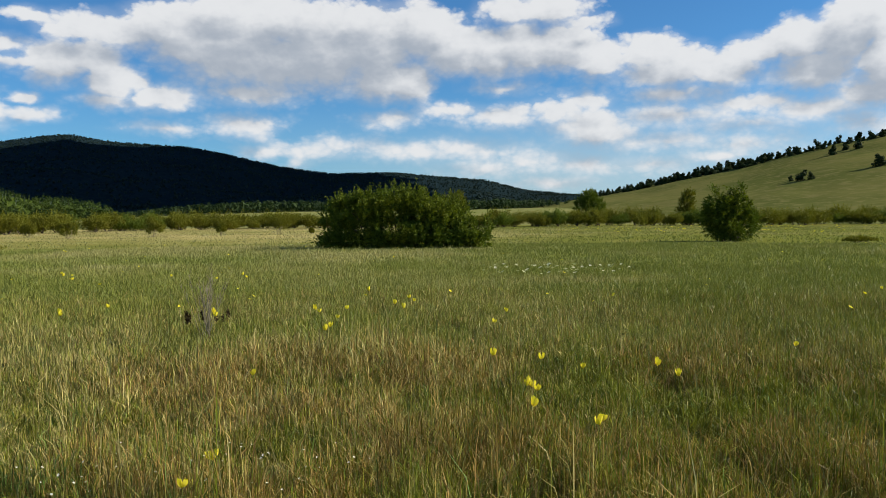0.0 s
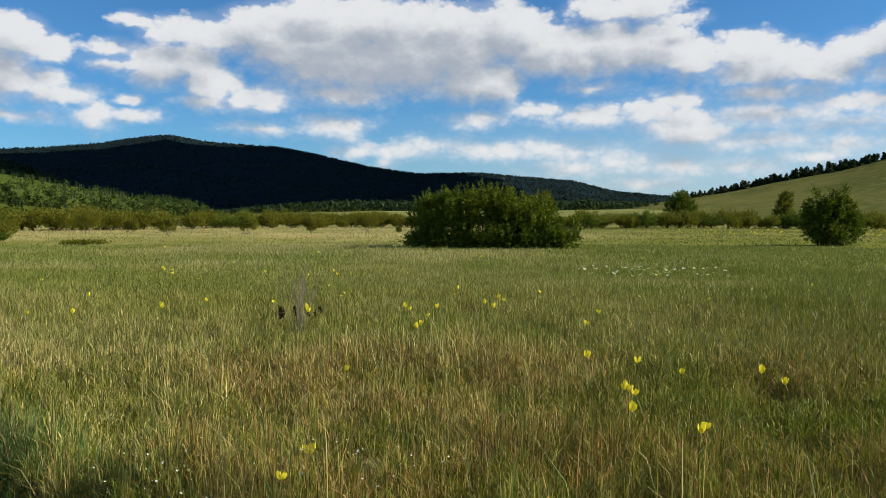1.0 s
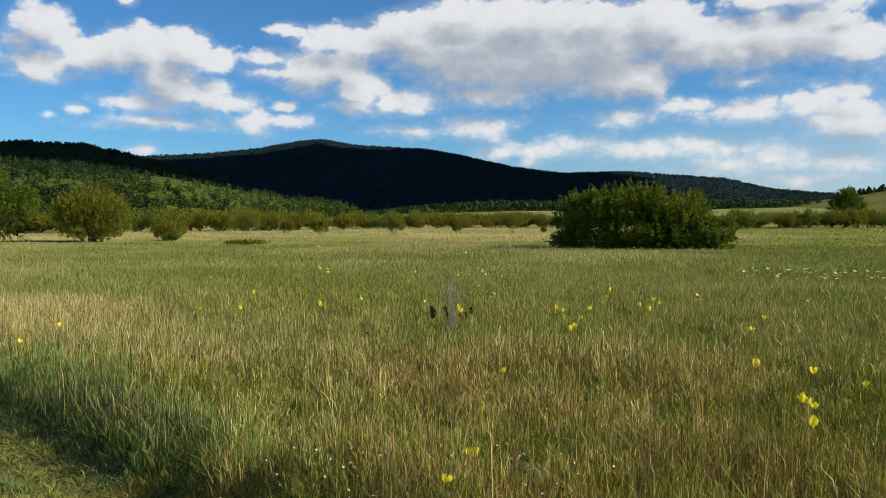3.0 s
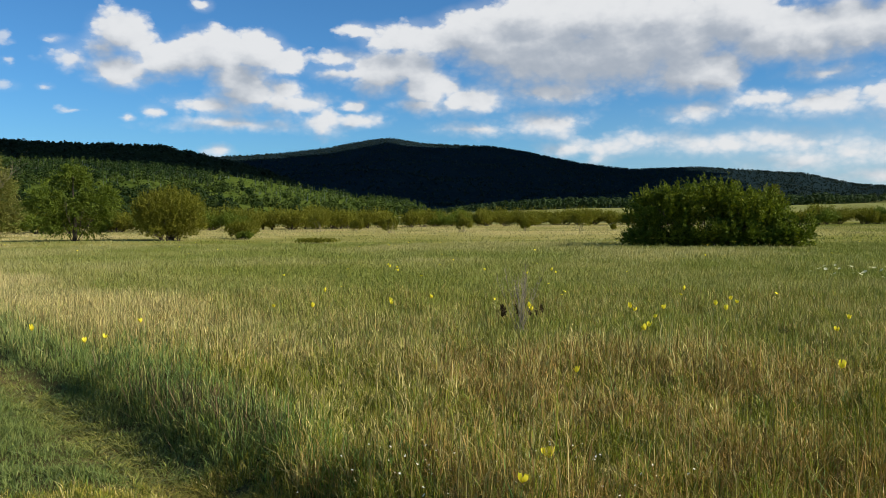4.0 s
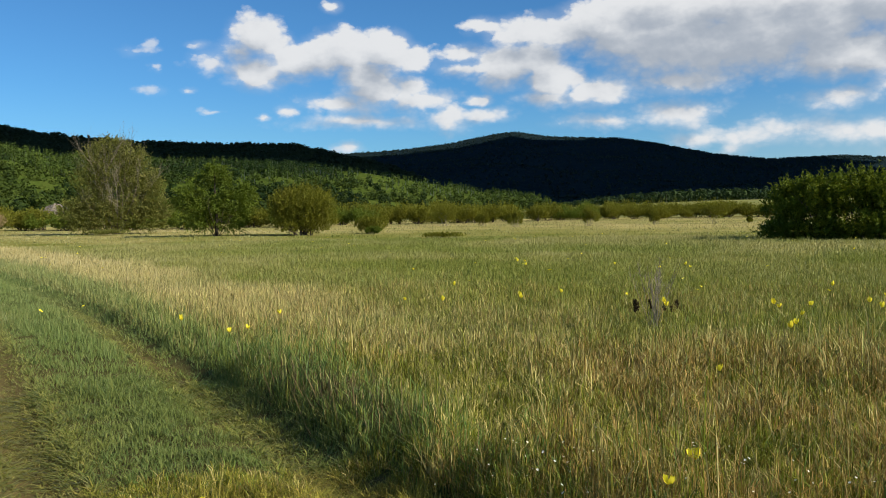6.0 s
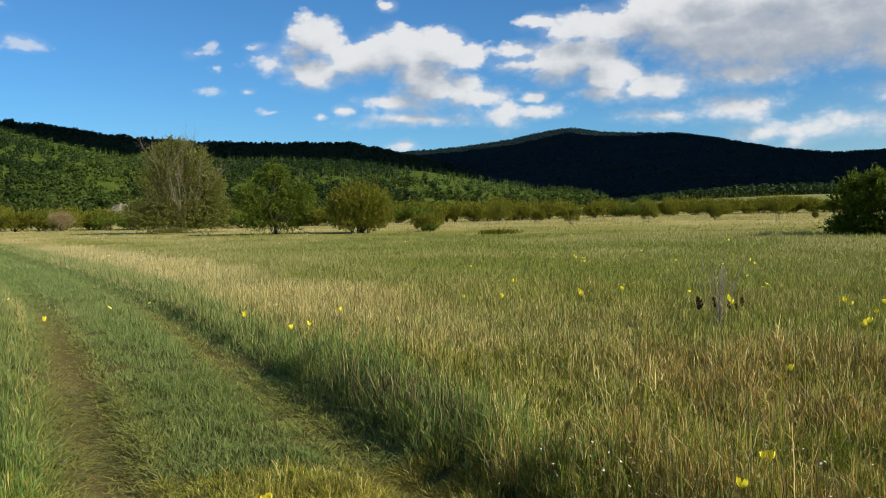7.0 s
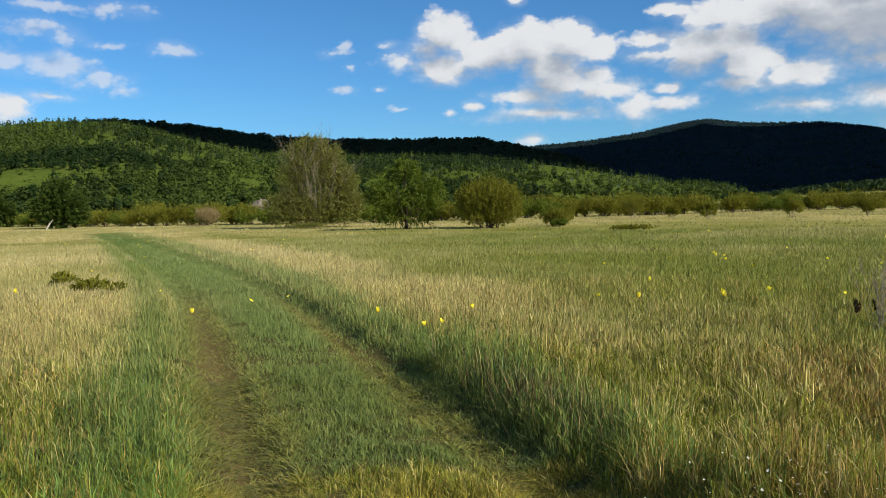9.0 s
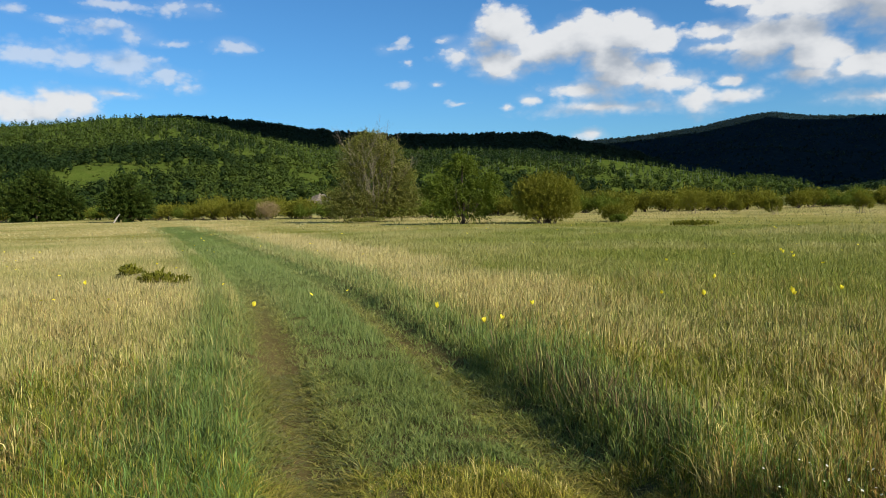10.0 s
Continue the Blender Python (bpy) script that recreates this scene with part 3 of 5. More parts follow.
# bushes: dark in the woods, bright in the glades
n = 5200
az, s = RNG.uniform(21, 82, n), RNG.uniform(0.02, 0.98, n)
r = 200 + 360 * s
glade = clearing(az, s)
keep = (GREEN.z(az, r) > 0.3) & ~((abs(az - 54.8) < 1.4) & (r < 240)) & (RNG.uniform(0, 1, n) > 0.3 * glade)
az, r, glade = az[keep], r[keep], glade[keep]
high = RNG.uniform(1.0, 2.6, len(az)) * (1 - 0.45 * glade)
woods("hillside_scrub", "green scrub, bright in the glades of the hillside", az, r, GREEN.z(az, r) - 0.2, high, high * 1.5,
      blend((0.022, 0.04, 0.008), (0.1, 0.135, 0.022), np.clip(RNG.uniform(0, 0.45, len(az)) + 0.6 * glade, 0, 1)), 16)
# ridge trees, their shade put into dark tints
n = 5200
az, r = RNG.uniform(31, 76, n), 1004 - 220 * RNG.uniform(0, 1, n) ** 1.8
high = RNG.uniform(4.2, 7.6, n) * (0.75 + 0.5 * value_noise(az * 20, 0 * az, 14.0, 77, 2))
woods("ridge_woods", "trees along the ridge with shade in their dark tints", az, r, RIDGE.z(az, r) - 3.2, high, high * RNG.uniform(0.7, 1.0, n), blend((0.014, 0.024, 0.011), (0.028, 0.042, 0.018), RNG.uniform(0, 1, n)), 20, pointed=0.25)
# skyline and slope forest of the mountain, with shade and haze in its tints
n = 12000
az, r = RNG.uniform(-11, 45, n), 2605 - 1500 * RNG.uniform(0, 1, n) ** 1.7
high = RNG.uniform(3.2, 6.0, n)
woods("mountain_woods", "conifer forest on the mountain, shade and blue haze in its dark tints", az, r, MOUNTAIN.z(az, r) - 1, high, high * 1.0, blend((0.012, 0.025, 0.024), (0.018, 0.033, 0.024), RNG.uniform(0, 1, n)), 12, pointed=0.4)
# lit forest at the mountain's foot
n = 2800
az, r = RNG.uniform(-9, 22, n), RNG.uniform(440, 620, n)
x, y = polar(az, r)
high = RNG.uniform(4.5, 8, n) * np.interp(az, [-9, -5, 14, 18, 22], [0.6, 0.9, 1.0, 0.8, 0.45])
woods("valley_woods", "row of green woods at the foot of the mountain", az, r, ground_z(x, y) - 0.3, high, high * 0.6,
      blend((0.018, 0.035, 0.014), (0.042, 0.07, 0.022), RNG.uniform(0, 1, n)), 22, 0.07, pointed=0.3)

# ---- bushes and trees ----
def foliage(blobs, count, size, inner=0.55, seed=0, droop=0.0, gap=0.35):
    """Leaf clumps (pointed quads) in and on a set of ellipsoids (x, y, z, rx, ry, rz)."""
    g = np.random.default_rng(seed)
    B = np.array(blobs, float)
    weight = (B[:, 3] * B[:, 5]) ** 1.0
    i = g.choice(len(B), count * 2, p=weight / weight.sum())
    d = g.normal(size=(len(i), 3))
    d /= np.linalg.norm(d, axis=1)[:, None]
    # a ragged outline: the reach differs by direction
    key = d * 2.3 + i[:, None] * 5.1
    reach = 0.78 + 0.5 * (value_noise(key[:, 0] * 10, key[:, 1] * 10 + key[:, 2] * 17, 8.0, seed, 2) - 0.35)
    rad = reach * (inner + (1 - inner) * g.uniform(0, 1, len(i)) ** 0.7) * g.choice([1.0, 1.0, 1.0, 1.12], len(i))
    p = B[i, :3] + d * rad[:, None] * B[i, 3:]
    hole = value_noise(p[:, 0] * 10 + 300, p[:, 2] * 10 + p[:, 1] * 7 + 300, 6.0, seed + 3, 2)
    ok = (p[:, 2] > 0.03) & (hole > gap)
    p, d = p[ok][:count], d[ok][:count]
    n = len(p)
    nrm = d + g.normal(size=(n, 3)) * 0.42
    nrm /= np.linalg.norm(nrm, axis=1)[:, None]
    a = np.cross(nrm, g.normal(size=(n, 3)))
    a[:, 2] -= droop
    a /= np.linalg.norm(a, axis=1)[:, None]
    b = np.cross(nrm, a)
    s = size * g.uniform(0.6, 1.4, (n, 1))
    v = np.stack([p - a * s * 0.5 - b * s * 0.3, p - a * s * 0.4 + b * s * 0.34 + nrm * s * 0.1, p + a * s * 0.62], 1).reshape(-1, 3)
    return v, np.arange(3 * n).reshape(-1, 3)


def sprays(blobs, count, leaves, length, size, seed=0, up=0.6, inner=0.4, slim=0.42, gap=0.3, arch=0.0):
    """Leafy shoots that grow out of a set of ellipsoids (x, y, z, rx, ry, rz): each a row of pointed leaves round its twig."""
    g = np.random.default_rng(seed)
    B = np.array(blobs, float)
    weight = B[:, 3] * B[:, 5]
    i = g.choice(len(B), count * 2, p=weight / weight.sum())
    d = g.normal(size=(len(i), 3))
    d /= np.linalg.norm(d, axis=1)[:, None]
    p = B[i, :3] + d * (inner + (0.95 - inner) * g.uniform(0, 1, (len(i), 1)) ** 0.6) * B[i, 3:]
    hole = value_noise(p[:, 0] * 10 + 300, p[:, 2] * 10 + p[:, 1] * 7 + 300, 7.0, seed + 3, 2)
    ok = (p[:, 2] > 0.05) & (hole > gap)
    p, d = p[ok][:count], d[ok][:count]
    n = len(p)
    way = d * (1 - up) + [0, 0, up] + g.normal(0, 0.22, (n, 3))
    way /= np.linalg.norm(way, axis=1)[:, None]
    long_ = length * g.uniform(0.45, 1.0, (n, 1)) * g.choice([1.0, 1.0, 1.0, 1.5], (n, 1))
    t = (np.arange(leaves)[None, :, None] + g.uniform(0, 1, (n, leaves, 1))) / leaves
    c = p[:, None] + way[:, None] * long_[:, None] * t
    c[:, :, 2] -= arch * (long_ * t[:, :, 0] ** 2)
    out = np.cross(way[:, None], g.normal(size=(n, leaves, 3)))
    out /= np.linalg.norm(out, axis=2)[:, :, None]
    axis = out * 0.75 + way[:, None] * (0.55 + 0.4 * t)
    axis /= np.linalg.norm(axis, axis=2)[:, :, None]
    flat = np.cross(axis, np.cross(way[:, None], out) + 0.7 * g.normal(size=(n, leaves, 3)))
    flat /= np.linalg.norm(flat, axis=2)[:, :, None]
    s = size * g.uniform(0.65, 1.35, (n, leaves, 1)) * (1.1 - 0.5 * t)
    m = c + axis * s * 0.42
    v = np.stack([c, m + flat * s * slim * 0.5, c + axis * s, m - flat * s * slim * 0.5], 2).reshape(-1, 3)
    v[:, 2] = np.maximum(v[:, 2], 0.02)
    return v, np.arange(len(v)).reshape(-1, 4)


def limbs(count, reach, spread, thick, seed, levels=3, forks=4, rise=0.75, start=0.12):
    """Limbs that fan from one foot and fork into twigs."""
    g = np.random.default_rng(seed)
    out = []

    def grow(foot, way, long_, r, level):
        bend = g.normal(0, 0.16, 3)
        mid = foot + way * long_ * 0.5 + bend * long_ * 0.3
        tip = foot + way * long_ + bend * long_ * 0.2 + np.array([0, 0, 0.06 * long_])
        pts = np.stack([foot, mid, tip])
        out.append(tube(pts, np.array([r, r * 0.7, r * 0.35]), 5 if level == 0 else 3))
        if level + 1 < levels:
            for _ in range(forks):
                t = g.uniform(0.3, 1.0)
                q = foot * (1 - t) ** 2 + 2 * mid * t * (1 - t) + tip * t * t
                w = way + g.normal(0, 0.45, 3) + [0, 0, 0.22]
                grow(q, w / np.linalg.norm(w), long_ * g.uniform(0.3, 0.55), r * 0.42, level + 1)
    for k in range(count):
        a = 6.283 * (k + g.uniform(-0.3, 0.3)) / count
        tilt = spread * g.uniform(0.15, 1.0)
        way = np.array([np.cos(a) * tilt, np.sin(a) * tilt, rise])
        grow(np.array([np.cos(a) * start, np.sin(a) * start, -0.1]), way / np.linalg.norm(way), reach * g.uniform(0.62, 1.0) * (1 - 0.3 * tilt), thick * g.uniform(0.7, 1.1), 0)
    return joined(out)


def stems(blobs, base_r, count, seed, thick, spread=0.3, bend=0.15, twigs=0, sides=6):
    """Trunk or stems that rise from the base into the crown, with twigs."""
    g = np.random.default_rng(seed)
    B = np.array(blobs, float)
    out = []
    for k in range(count):
        b = B[k % len(B)]
        ang = g.uniform(0, 6.28)
        foot = np.array([np.cos(ang) * base_r + b[0] * spread, np.sin(ang) * base_r + b[1] * spread, -0.12])
        tip = b[:3] + g.uniform(-0.5, 0.5, 3) * b[3:]
        mid = foot * 0.5 + tip * 0.5 + np.array([*g.uniform(-bend, bend, 2), 0]) * abs(tip[2]) * 0.6 - np.array([(tip - foot)[0] * 0.18, (tip - foot)[1] * 0.18, 0])
        t = np.linspace(0, 1, 6)[:, None]
        pts = (1 - t) ** 2 * foot + 2 * t * (1 - t) * mid + t ** 2 * tip
        out.append(tube(pts, thick * (1 - 0.8 * t[:, 0]), sides))
        for _ in range(twigs):
            s = g.integers(2, 5)
            q = pts[s]
            e = q + (g.normal(size=3) * 0.5 + [0, 0, 0.5]) * b[3:] * 0.8
            out.append(tube(np.stack([q, (q + e) / 2 + g.normal(size=3) * 0.05 * b[3], e]), thick * np.array([0.35, 0.22, 0.07]), 4))
    return joined(out)


def plant(name, label, category, at, blobs, count, size, mat, stem_args, bark=M_BARK, turn=0.0, inner=0.55, seed=0, droop=0.0, group="", gap=0.35, z=None, grow=(1, 1)):
    blobs = np.array(blobs, float) * [grow[0], grow[0], grow[1], grow[0], grow[0], grow[1]]
    root = new(name)
    x, y = at
    root.location = (x, y, float(ground_z(np.array([x]), np.array([y]))[0]) if z is None else z)
    root.rotation_euler[2] = radians(turn)
    tagged(root, label, category, group)
    part("crown", mesh_np("crown", *foliage(blobs, count, size, inner, seed, droop, gap), mat), root)
    part("trunk", mesh_np("trunk", *stems(blobs, seed=seed, **stem_args), bark, smooth=True), root)
    return root


def grown(name, label, category, at, blobs, crowns, wood, bark=M_BARK, turn=0.0, z=None, group=""):
    """A bush or tree: leafy crowns, (name, material, blobs or None, sprays' arguments), and its wood."""
    root = new(name)
    x, y = at
    root.location = (x, y, float(ground_z(np.array([x]), np.array([y]))[0]) if z is None else z)
    root.rotation_euler[2] = radians(turn)
    tagged(root, label, category, group)
    for part_name, mat, own, args in crowns:
        part(part_name, mesh_np(part_name, *sprays(own or blobs, **args), mat), root)
    part("trunk", mesh_np("trunk", *wood, bark, smooth=True), root)
    return root


# the broad bush in the middle of the meadow
BROAD = [(-3.4, 0.2, 1.2, 1.1, 1.3, 1.05), (-3.2, 0.0, 1.9, 0.85, 1.0, 0.7), (-2.2, -0.2, 1.7, 1.15, 1.4, 1.1), (-1.0, 0.0, 1.85, 1.15, 1.5, 1.2), (0.05, 0.1, 2.0, 1.05, 1.5, 1.1),
         (1.0, -0.1, 1.7, 1.0, 1.4, 1.05), (1.9, 0.0, 1.3, 0.9, 1.2, 0.95), (2.9, 0.1, 1.0, 0.85, 1.0, 0.8), (3.6, 0.1, 0.85, 0.7, 0.9, 0.7), (2.3, 1.5, 1.7, 0.8, 0.8, 0.9),
         (-2.6, -0.8, 0.6, 1.2, 0.8, 0.6), (-0.8, -1.0, 0.6, 1.3, 0.8, 0.6), (1.0, -0.9, 0.55, 1.2, 0.8, 0.55), (2.7, -0.5, 0.5, 1.0, 0.7, 0.5), (-3.9, 0.1, 0.6, 0.6, 0.8, 0.55)]
BROAD_FOOT = [(x, -0.75 + 0.1 * (k % 2), 0.35, 0.75, 0.6, 0.4) for k, x in enumerate(np.linspace(-3.7, 3.5, 10))]
grown("wild_bush", "broad dense dark green bush standing alone in the meadow", "bush", (-1.83, 41.9), BROAD,
      [("crown", M_BUSH, None, dict(count=2400, leaves=15, length=0.6, size=0.18, seed=5, up=0.55, inner=0.3, gap=0.42)),
       ("skirt", M_BUSH, BROAD_FOOT, dict(count=1300, leaves=14, length=0.45, size=0.17, seed=6, up=0.25, inner=0.1, gap=0.2))],
      stems(BROAD, 0.8, 26, 5, 0.06, spread=0.6, twigs=2))
LONE = [(0, 0, 1.3, 1.25, 1.2, 1.2), (-0.6, 0, 1.9, 0.75, 0.8, 0.75), (0.7, 0, 2.0, 0.8, 0.8, 0.75), (0.1, 0, 2.2, 0.6, 0.6, 0.5), (0.5, -0.3, 0.7, 1.2, 1.0, 0.7), (-1.0, 0, 1.5, 0.5, 0.6, 0.8),
        (1.1, 0, 1.2, 0.7, 0.8, 0.8), (0, -0.2, 0.6, 1.3, 1.2, 0.6), (-0.75, 0, 2.8, 0.18, 0.2, 0.5), (0.35, 0, 2.75, 0.18, 0.2, 0.4), (0.95, 0, 2.8, 0.2, 0.2, 0.5)]
grown("wild_bush", "dark green round bush with ragged top shoots in the meadow", "bush", (17.0, 49.0), LONE,
      [("crown", M_BUSH, None, dict(count=1300, leaves=15, length=0.45, size=0.17, seed=9, up=0.35, inner=0.25, gap=0.32))], stems(LONE, 0.3, 12, 9, 0.05, spread=0.3, twigs=2))
ROUND = [(0, 0, 2.15, 2.1, 1.9, 1.3), (-1.1, 0, 1.8, 1.4, 1.3, 1.25), (1.1, 0, 1.9, 1.4, 1.3, 1.3), (0.2, 0, 1.1, 1.6, 1.2, 0.95), (-0.9, -0.3, 0.7, 1.1, 0.9, 0.7), (0.9, -0.2, 0.7, 1.2, 0.9, 0.7)]
grown("willow_bush", "round olive green willow bush with several stems", "bush", (-37.4, 45.5), ROUND,
      [("crown", M_WILLOW, None, dict(count=2600, leaves=14, length=0.6, size=0.17, seed=12, up=0.8, inner=0.3, slim=0.3, gap=0.14))],
      stems(ROUND, 0.4, 20, 12, 0.05, spread=0.2, twigs=3), turn=40)
LAYERS = [(0, 0, 4.5, 0.8, 0.8, 0.5), (-0.5, 0, 3.9, 1.2, 1.1, 0.45), (0.8, 0, 3.5, 1.4, 1.2, 0.45), (-1.3, 0, 3.0, 1.4, 1.2, 0.4), (1.2, 0, 2.5, 1.7, 1.3, 0.45), (-0.7, 0, 2.1, 1.9, 1.4, 0.4),
          (1.1, 0, 1.5, 1.8, 1.3, 0.4), (-1.5, 0, 1.2, 1.5, 1.2, 0.35), (0.2, 0, 0.8, 1.6, 1.2, 0.3), (2.2, 0, 3.0, 0.6, 0.6, 0.3), (-2.2, 0, 2.4, 0.7, 0.7, 0.3)]
grown("young_tree", "slender green tree with a loose layered crown", "tree", (-43.4, 43.2), LAYERS,
      [("crown", M_GREEN, None, dict(count=1800, leaves=13, length=0.75, size=0.19, seed=15, up=0.05, inner=0.15, gap=0.36, arch=0.25))],
      joined([tube([(0, 0, -0.1), (0.05, 0, 1.2), (-0.05, 0, 2.6), (0, 0, 4.6)], (0.13, 0.11, 0.07, 0.02), 8), limbs(9, 3.4, 0.75, 0.028, 15, levels=3, forks=4, rise=0.6)]), turn=45)
SKIRT = [(-2.6, 0, 1.3, 1.6, 1.6, 1.1), (2.6, 0, 1.4, 1.8, 1.7, 1.2), (-0.6, -0.4, 1.4, 1.7, 1.6, 1.2), (1.0, -0.3, 1.7, 1.6, 1.5, 1.3), (-1.6, 0, 2.8, 1.7, 1.6, 1.2), (1.8, 0, 3.0, 1.8, 1.7, 1.3),
         (3.6, 0, 2.2, 1.3, 1.3, 1.0), (-3.6, 0, 2.0, 1.0, 1.1, 0.9)]
OPEN_TOP = [(-1.9, 0, 4.6, 1.6, 1.6, 1.4), (1.9, 0, 4.7, 1.9, 1.8, 1.5), (0, 0, 5.4, 2.0, 1.8, 1.6), (-1.4, 0, 6.6, 1.3, 1.2, 1.2), (1.4, 0, 6.6, 1.4, 1.2, 1.2), (0, 0, 7.6, 1.5, 1.2, 0.8), (3.0, 0, 4.0, 1.2, 1.2, 1.0)]
grown("old_tree", "big half-bare grey tree with thin olive leaves", "tree", (-60.3, 48.2), SKIRT,
      [("crown", M_OLD, None, dict(count=2300, leaves=13, length=0.7, size=0.2, seed=18, up=0.3, inner=0.15, gap=0.26)),
       ("sparse_crown", M_OLD, OPEN_TOP, dict(count=3000, leaves=8, length=0.65, size=0.19, seed=19, up=0.5, inner=0.15, gap=0.24))],
      limbs(19, 7.2, 0.8, 0.042, 41, levels=4, forks=6, rise=1.0), M_GREY_TWIG, turn=51)
# low plants in the meadow
LOW = dict(base_r=0.25, count=8, thick=0.02, spread=0.5, twigs=2)
for at, w, h, mat, label, kind in [
        ((-35.2, 51.0), 2.3, 1.35, M_WILLOW, "low bright green shrub in the meadow", "shrub"), ((-24.0, 42.0), 2.0, 0.26, M_WILLOW, "patch of low broad-leaved weeds in dry grass", "weeds"),
        ((-27.0, 76.4), 1.5, 2.1, M_WILLOW, "small willow shrub with pale bare stems", "shrub"), ((-22.7, 83.9), 0.7, 1.4, M_WILLOW, "small thin willow shrub in the meadow", "shrub"),
        ((-17.2, 85.4), 1.9, 2.5, M_WILLOW, "small dense willow shrub in the meadow", "shrub"), ((-33.0, 71.9), 1.1, 1.5, M_WILLOW, "small willow shrub with pale bare stems", "shrub"),
        ((-42.5, 75.0), 2.1, 2.6, M_WILLOW, "willow shrub at the meadow's edge", "shrub"), ((-37.6, 74.0), 1.0, 1.4, M_WILLOW, "small willow shrub with pale bare stems", "shrub"),
        ((22.8, 44.7), 1.4, 0.3, M_WILLOW, "patch of low olive weeds in the meadow", "weeds"), ((-34.2, 49.6), 0.8, 0.5, M_GREEN, "low bright green shrub in the meadow", "shrub"),
        ((-14.2, 88.0), 0.35, 0.6, M_WILLOW, "tiny willow seedling in the meadow", "shrub"), ((-17.1, 7.8), 0.8, 0.2, M_WILLOW, "leafy green weeds in the dry grass beside the track", "weeds"), ((-19.7, 8.3), 0.6, 0.2, M_WILLOW, "leafy green weeds in the dry grass beside the track", "weeds"),
        ((-90.4, 55.3), 2.6, 2.6, M_DRYLEAF, "dry tan shrub before the willow thicket", "shrub"),
        ((-57.5, 45.0), 3.0, 0.45, M_OLD, "low weeds beneath the old tree", "weeds")]:
    seed = int(abs(at[0]) * 10)
    blobs = [(0, 0, h * 0.55, w * 0.5, w * 0.5, h * 0.36), (-w * 0.3, 0, h * 0.4, w * 0.4, w * 0.45, h * 0.34), (w * 0.3, 0.1, h * 0.45, w * 0.4, w * 0.45, h * 0.36)]
    grown("shrub" if kind == "shrub" else "weed_patch", label, kind, at, blobs,
          [("crown", mat, None, dict(count=int(60 + 60 * w) if h < 0.5 else int(110 + 150 * w), leaves=9, length=0.22 * h + 0.1, size=0.15, seed=seed, up=0.75, inner=0.25, gap=0.36))], stems(blobs, seed=seed, **LOW), M_GREY_TWIG)
# dark bushes at the end of the track
DARK_TREE = [(0, 0, 4.2, 4.6, 4, 3.4), (-4, 0, 3.2, 3.8, 3.5, 3.0), (3.6, 0, 3.0, 3.2, 3.5, 2.8), (0.5, 0, 6.6, 2.6, 2.5, 2.0), (5.3, 0, 1.8, 2.3, 2.4, 1.7), (0, -1.5, 1.4, 4.5, 2.5, 1.4)]
grown("wild_bush", "dark green bushy tree beside a dead grey trunk", "tree", (-150.0, 47.0), DARK_TREE,
      [("crown", M_DARK, None, dict(count=1500, leaves=13, length=1.3, size=0.55, seed=22, up=0.3, inner=0.35, slim=0.5, gap=0.36))], stems(DARK_TREE, 0.6, 14, 22, 0.16, spread=0.1, twigs=2), turn=72)
DARK_ROUND = [(0, 0, 3.3, 2.8, 2.7, 2.6), (-1.2, 0, 2.4, 2.3, 2.2, 2.1), (1.5, 0, 2.6, 2.1, 2.2, 2.2), (0, 0, 5.0, 1.7, 1.6, 1.4), (0, -0.8, 1.0, 2.6, 2, 1.0)]
grown("wild_bush", "dark olive round bush at the meadow's end", "tree", (-113.0, 47.0), DARK_ROUND,
      [("crown", M_DARK, None, dict(count=950, leaves=13, length=0.95, size=0.42, seed=24, up=0.35, inner=0.3, slim=0.5, gap=0.34))], stems(DARK_ROUND, 0.5, 12, 24, 0.12, spread=0.1, twigs=2), turn=67)

# the willow thicket along the stream
THICKET = []
for k in range(5):
    g = np.random.default_rng(60 + k)
    blobs = [(g.uniform(-1.3, 1.3), g.uniform(-0.8, 0.8), g.uniform(0.7, 1.4), g.uniform(1.1, 1.7), g.uniform(1.0, 1.5), g.uniform(0.7, 1.0)) for _ in range(5)]
    THICKET.append(grown("willow_bush", "olive green willow bush in the thicket along the stream", "bush", (0, 0), blobs,
                         [("crown", M_WILLOW if k != 3 else M_GREEN, None, dict(count=300, leaves=9, length=0.85, size=0.3, seed=60 + k, up=0.75, inner=0.3, slim=0.4, gap=0.2))],
                         stems(blobs, 0.03, 6, 60 + k, 0.06, spread=0.04, sides=4), z=0.0, group="willow thicket"))
g = np.random.default_rng(4)
spots = []
edge_az = [-45, -30, -26, -16, -5, 5, 11, 20, 25, 30, 36, 45, 52, 58, 62, 67, 73, 85]
edge_r = [165, 160, 156, 140, 130, 140, 148, 128, 113, 104, 96, 94, 100, 112, 118, 137, 170, 190]
a = -40.0
while a < 84:
    r0 = np.interp(a, edge_az, edge_r)
    for row in range(2):
        spots.append((a + g.uniform(-0.5, 0.5), r0 + 2 + row * 7 + g.uniform(-2, 3), g.uniform(0.7, 1.15) * (1 + 0.12 * row)))
    a += 1.9 / r0 * 57.3 * g.uniform(0.75, 1.25)
for k, (a, r, s) in enumerate(spots):
    x, y = polar(a, r)
    m = pose(x, y, float(ground_z(np.array([x]), np.array([y]))[0]) - 0.05, 0, 0, g.uniform(0, 360)) @ Matrix.Diagonal((s, s, s * g.uniform(0.85, 1.1), 1))
    src = THICKET[g.integers(0, 5)]
    if k < 5:
        THICKET[k].matrix_basis = m
    else:
        c = copy_thing(src, pose(0, 0, 0))
        c.matrix_basis = m

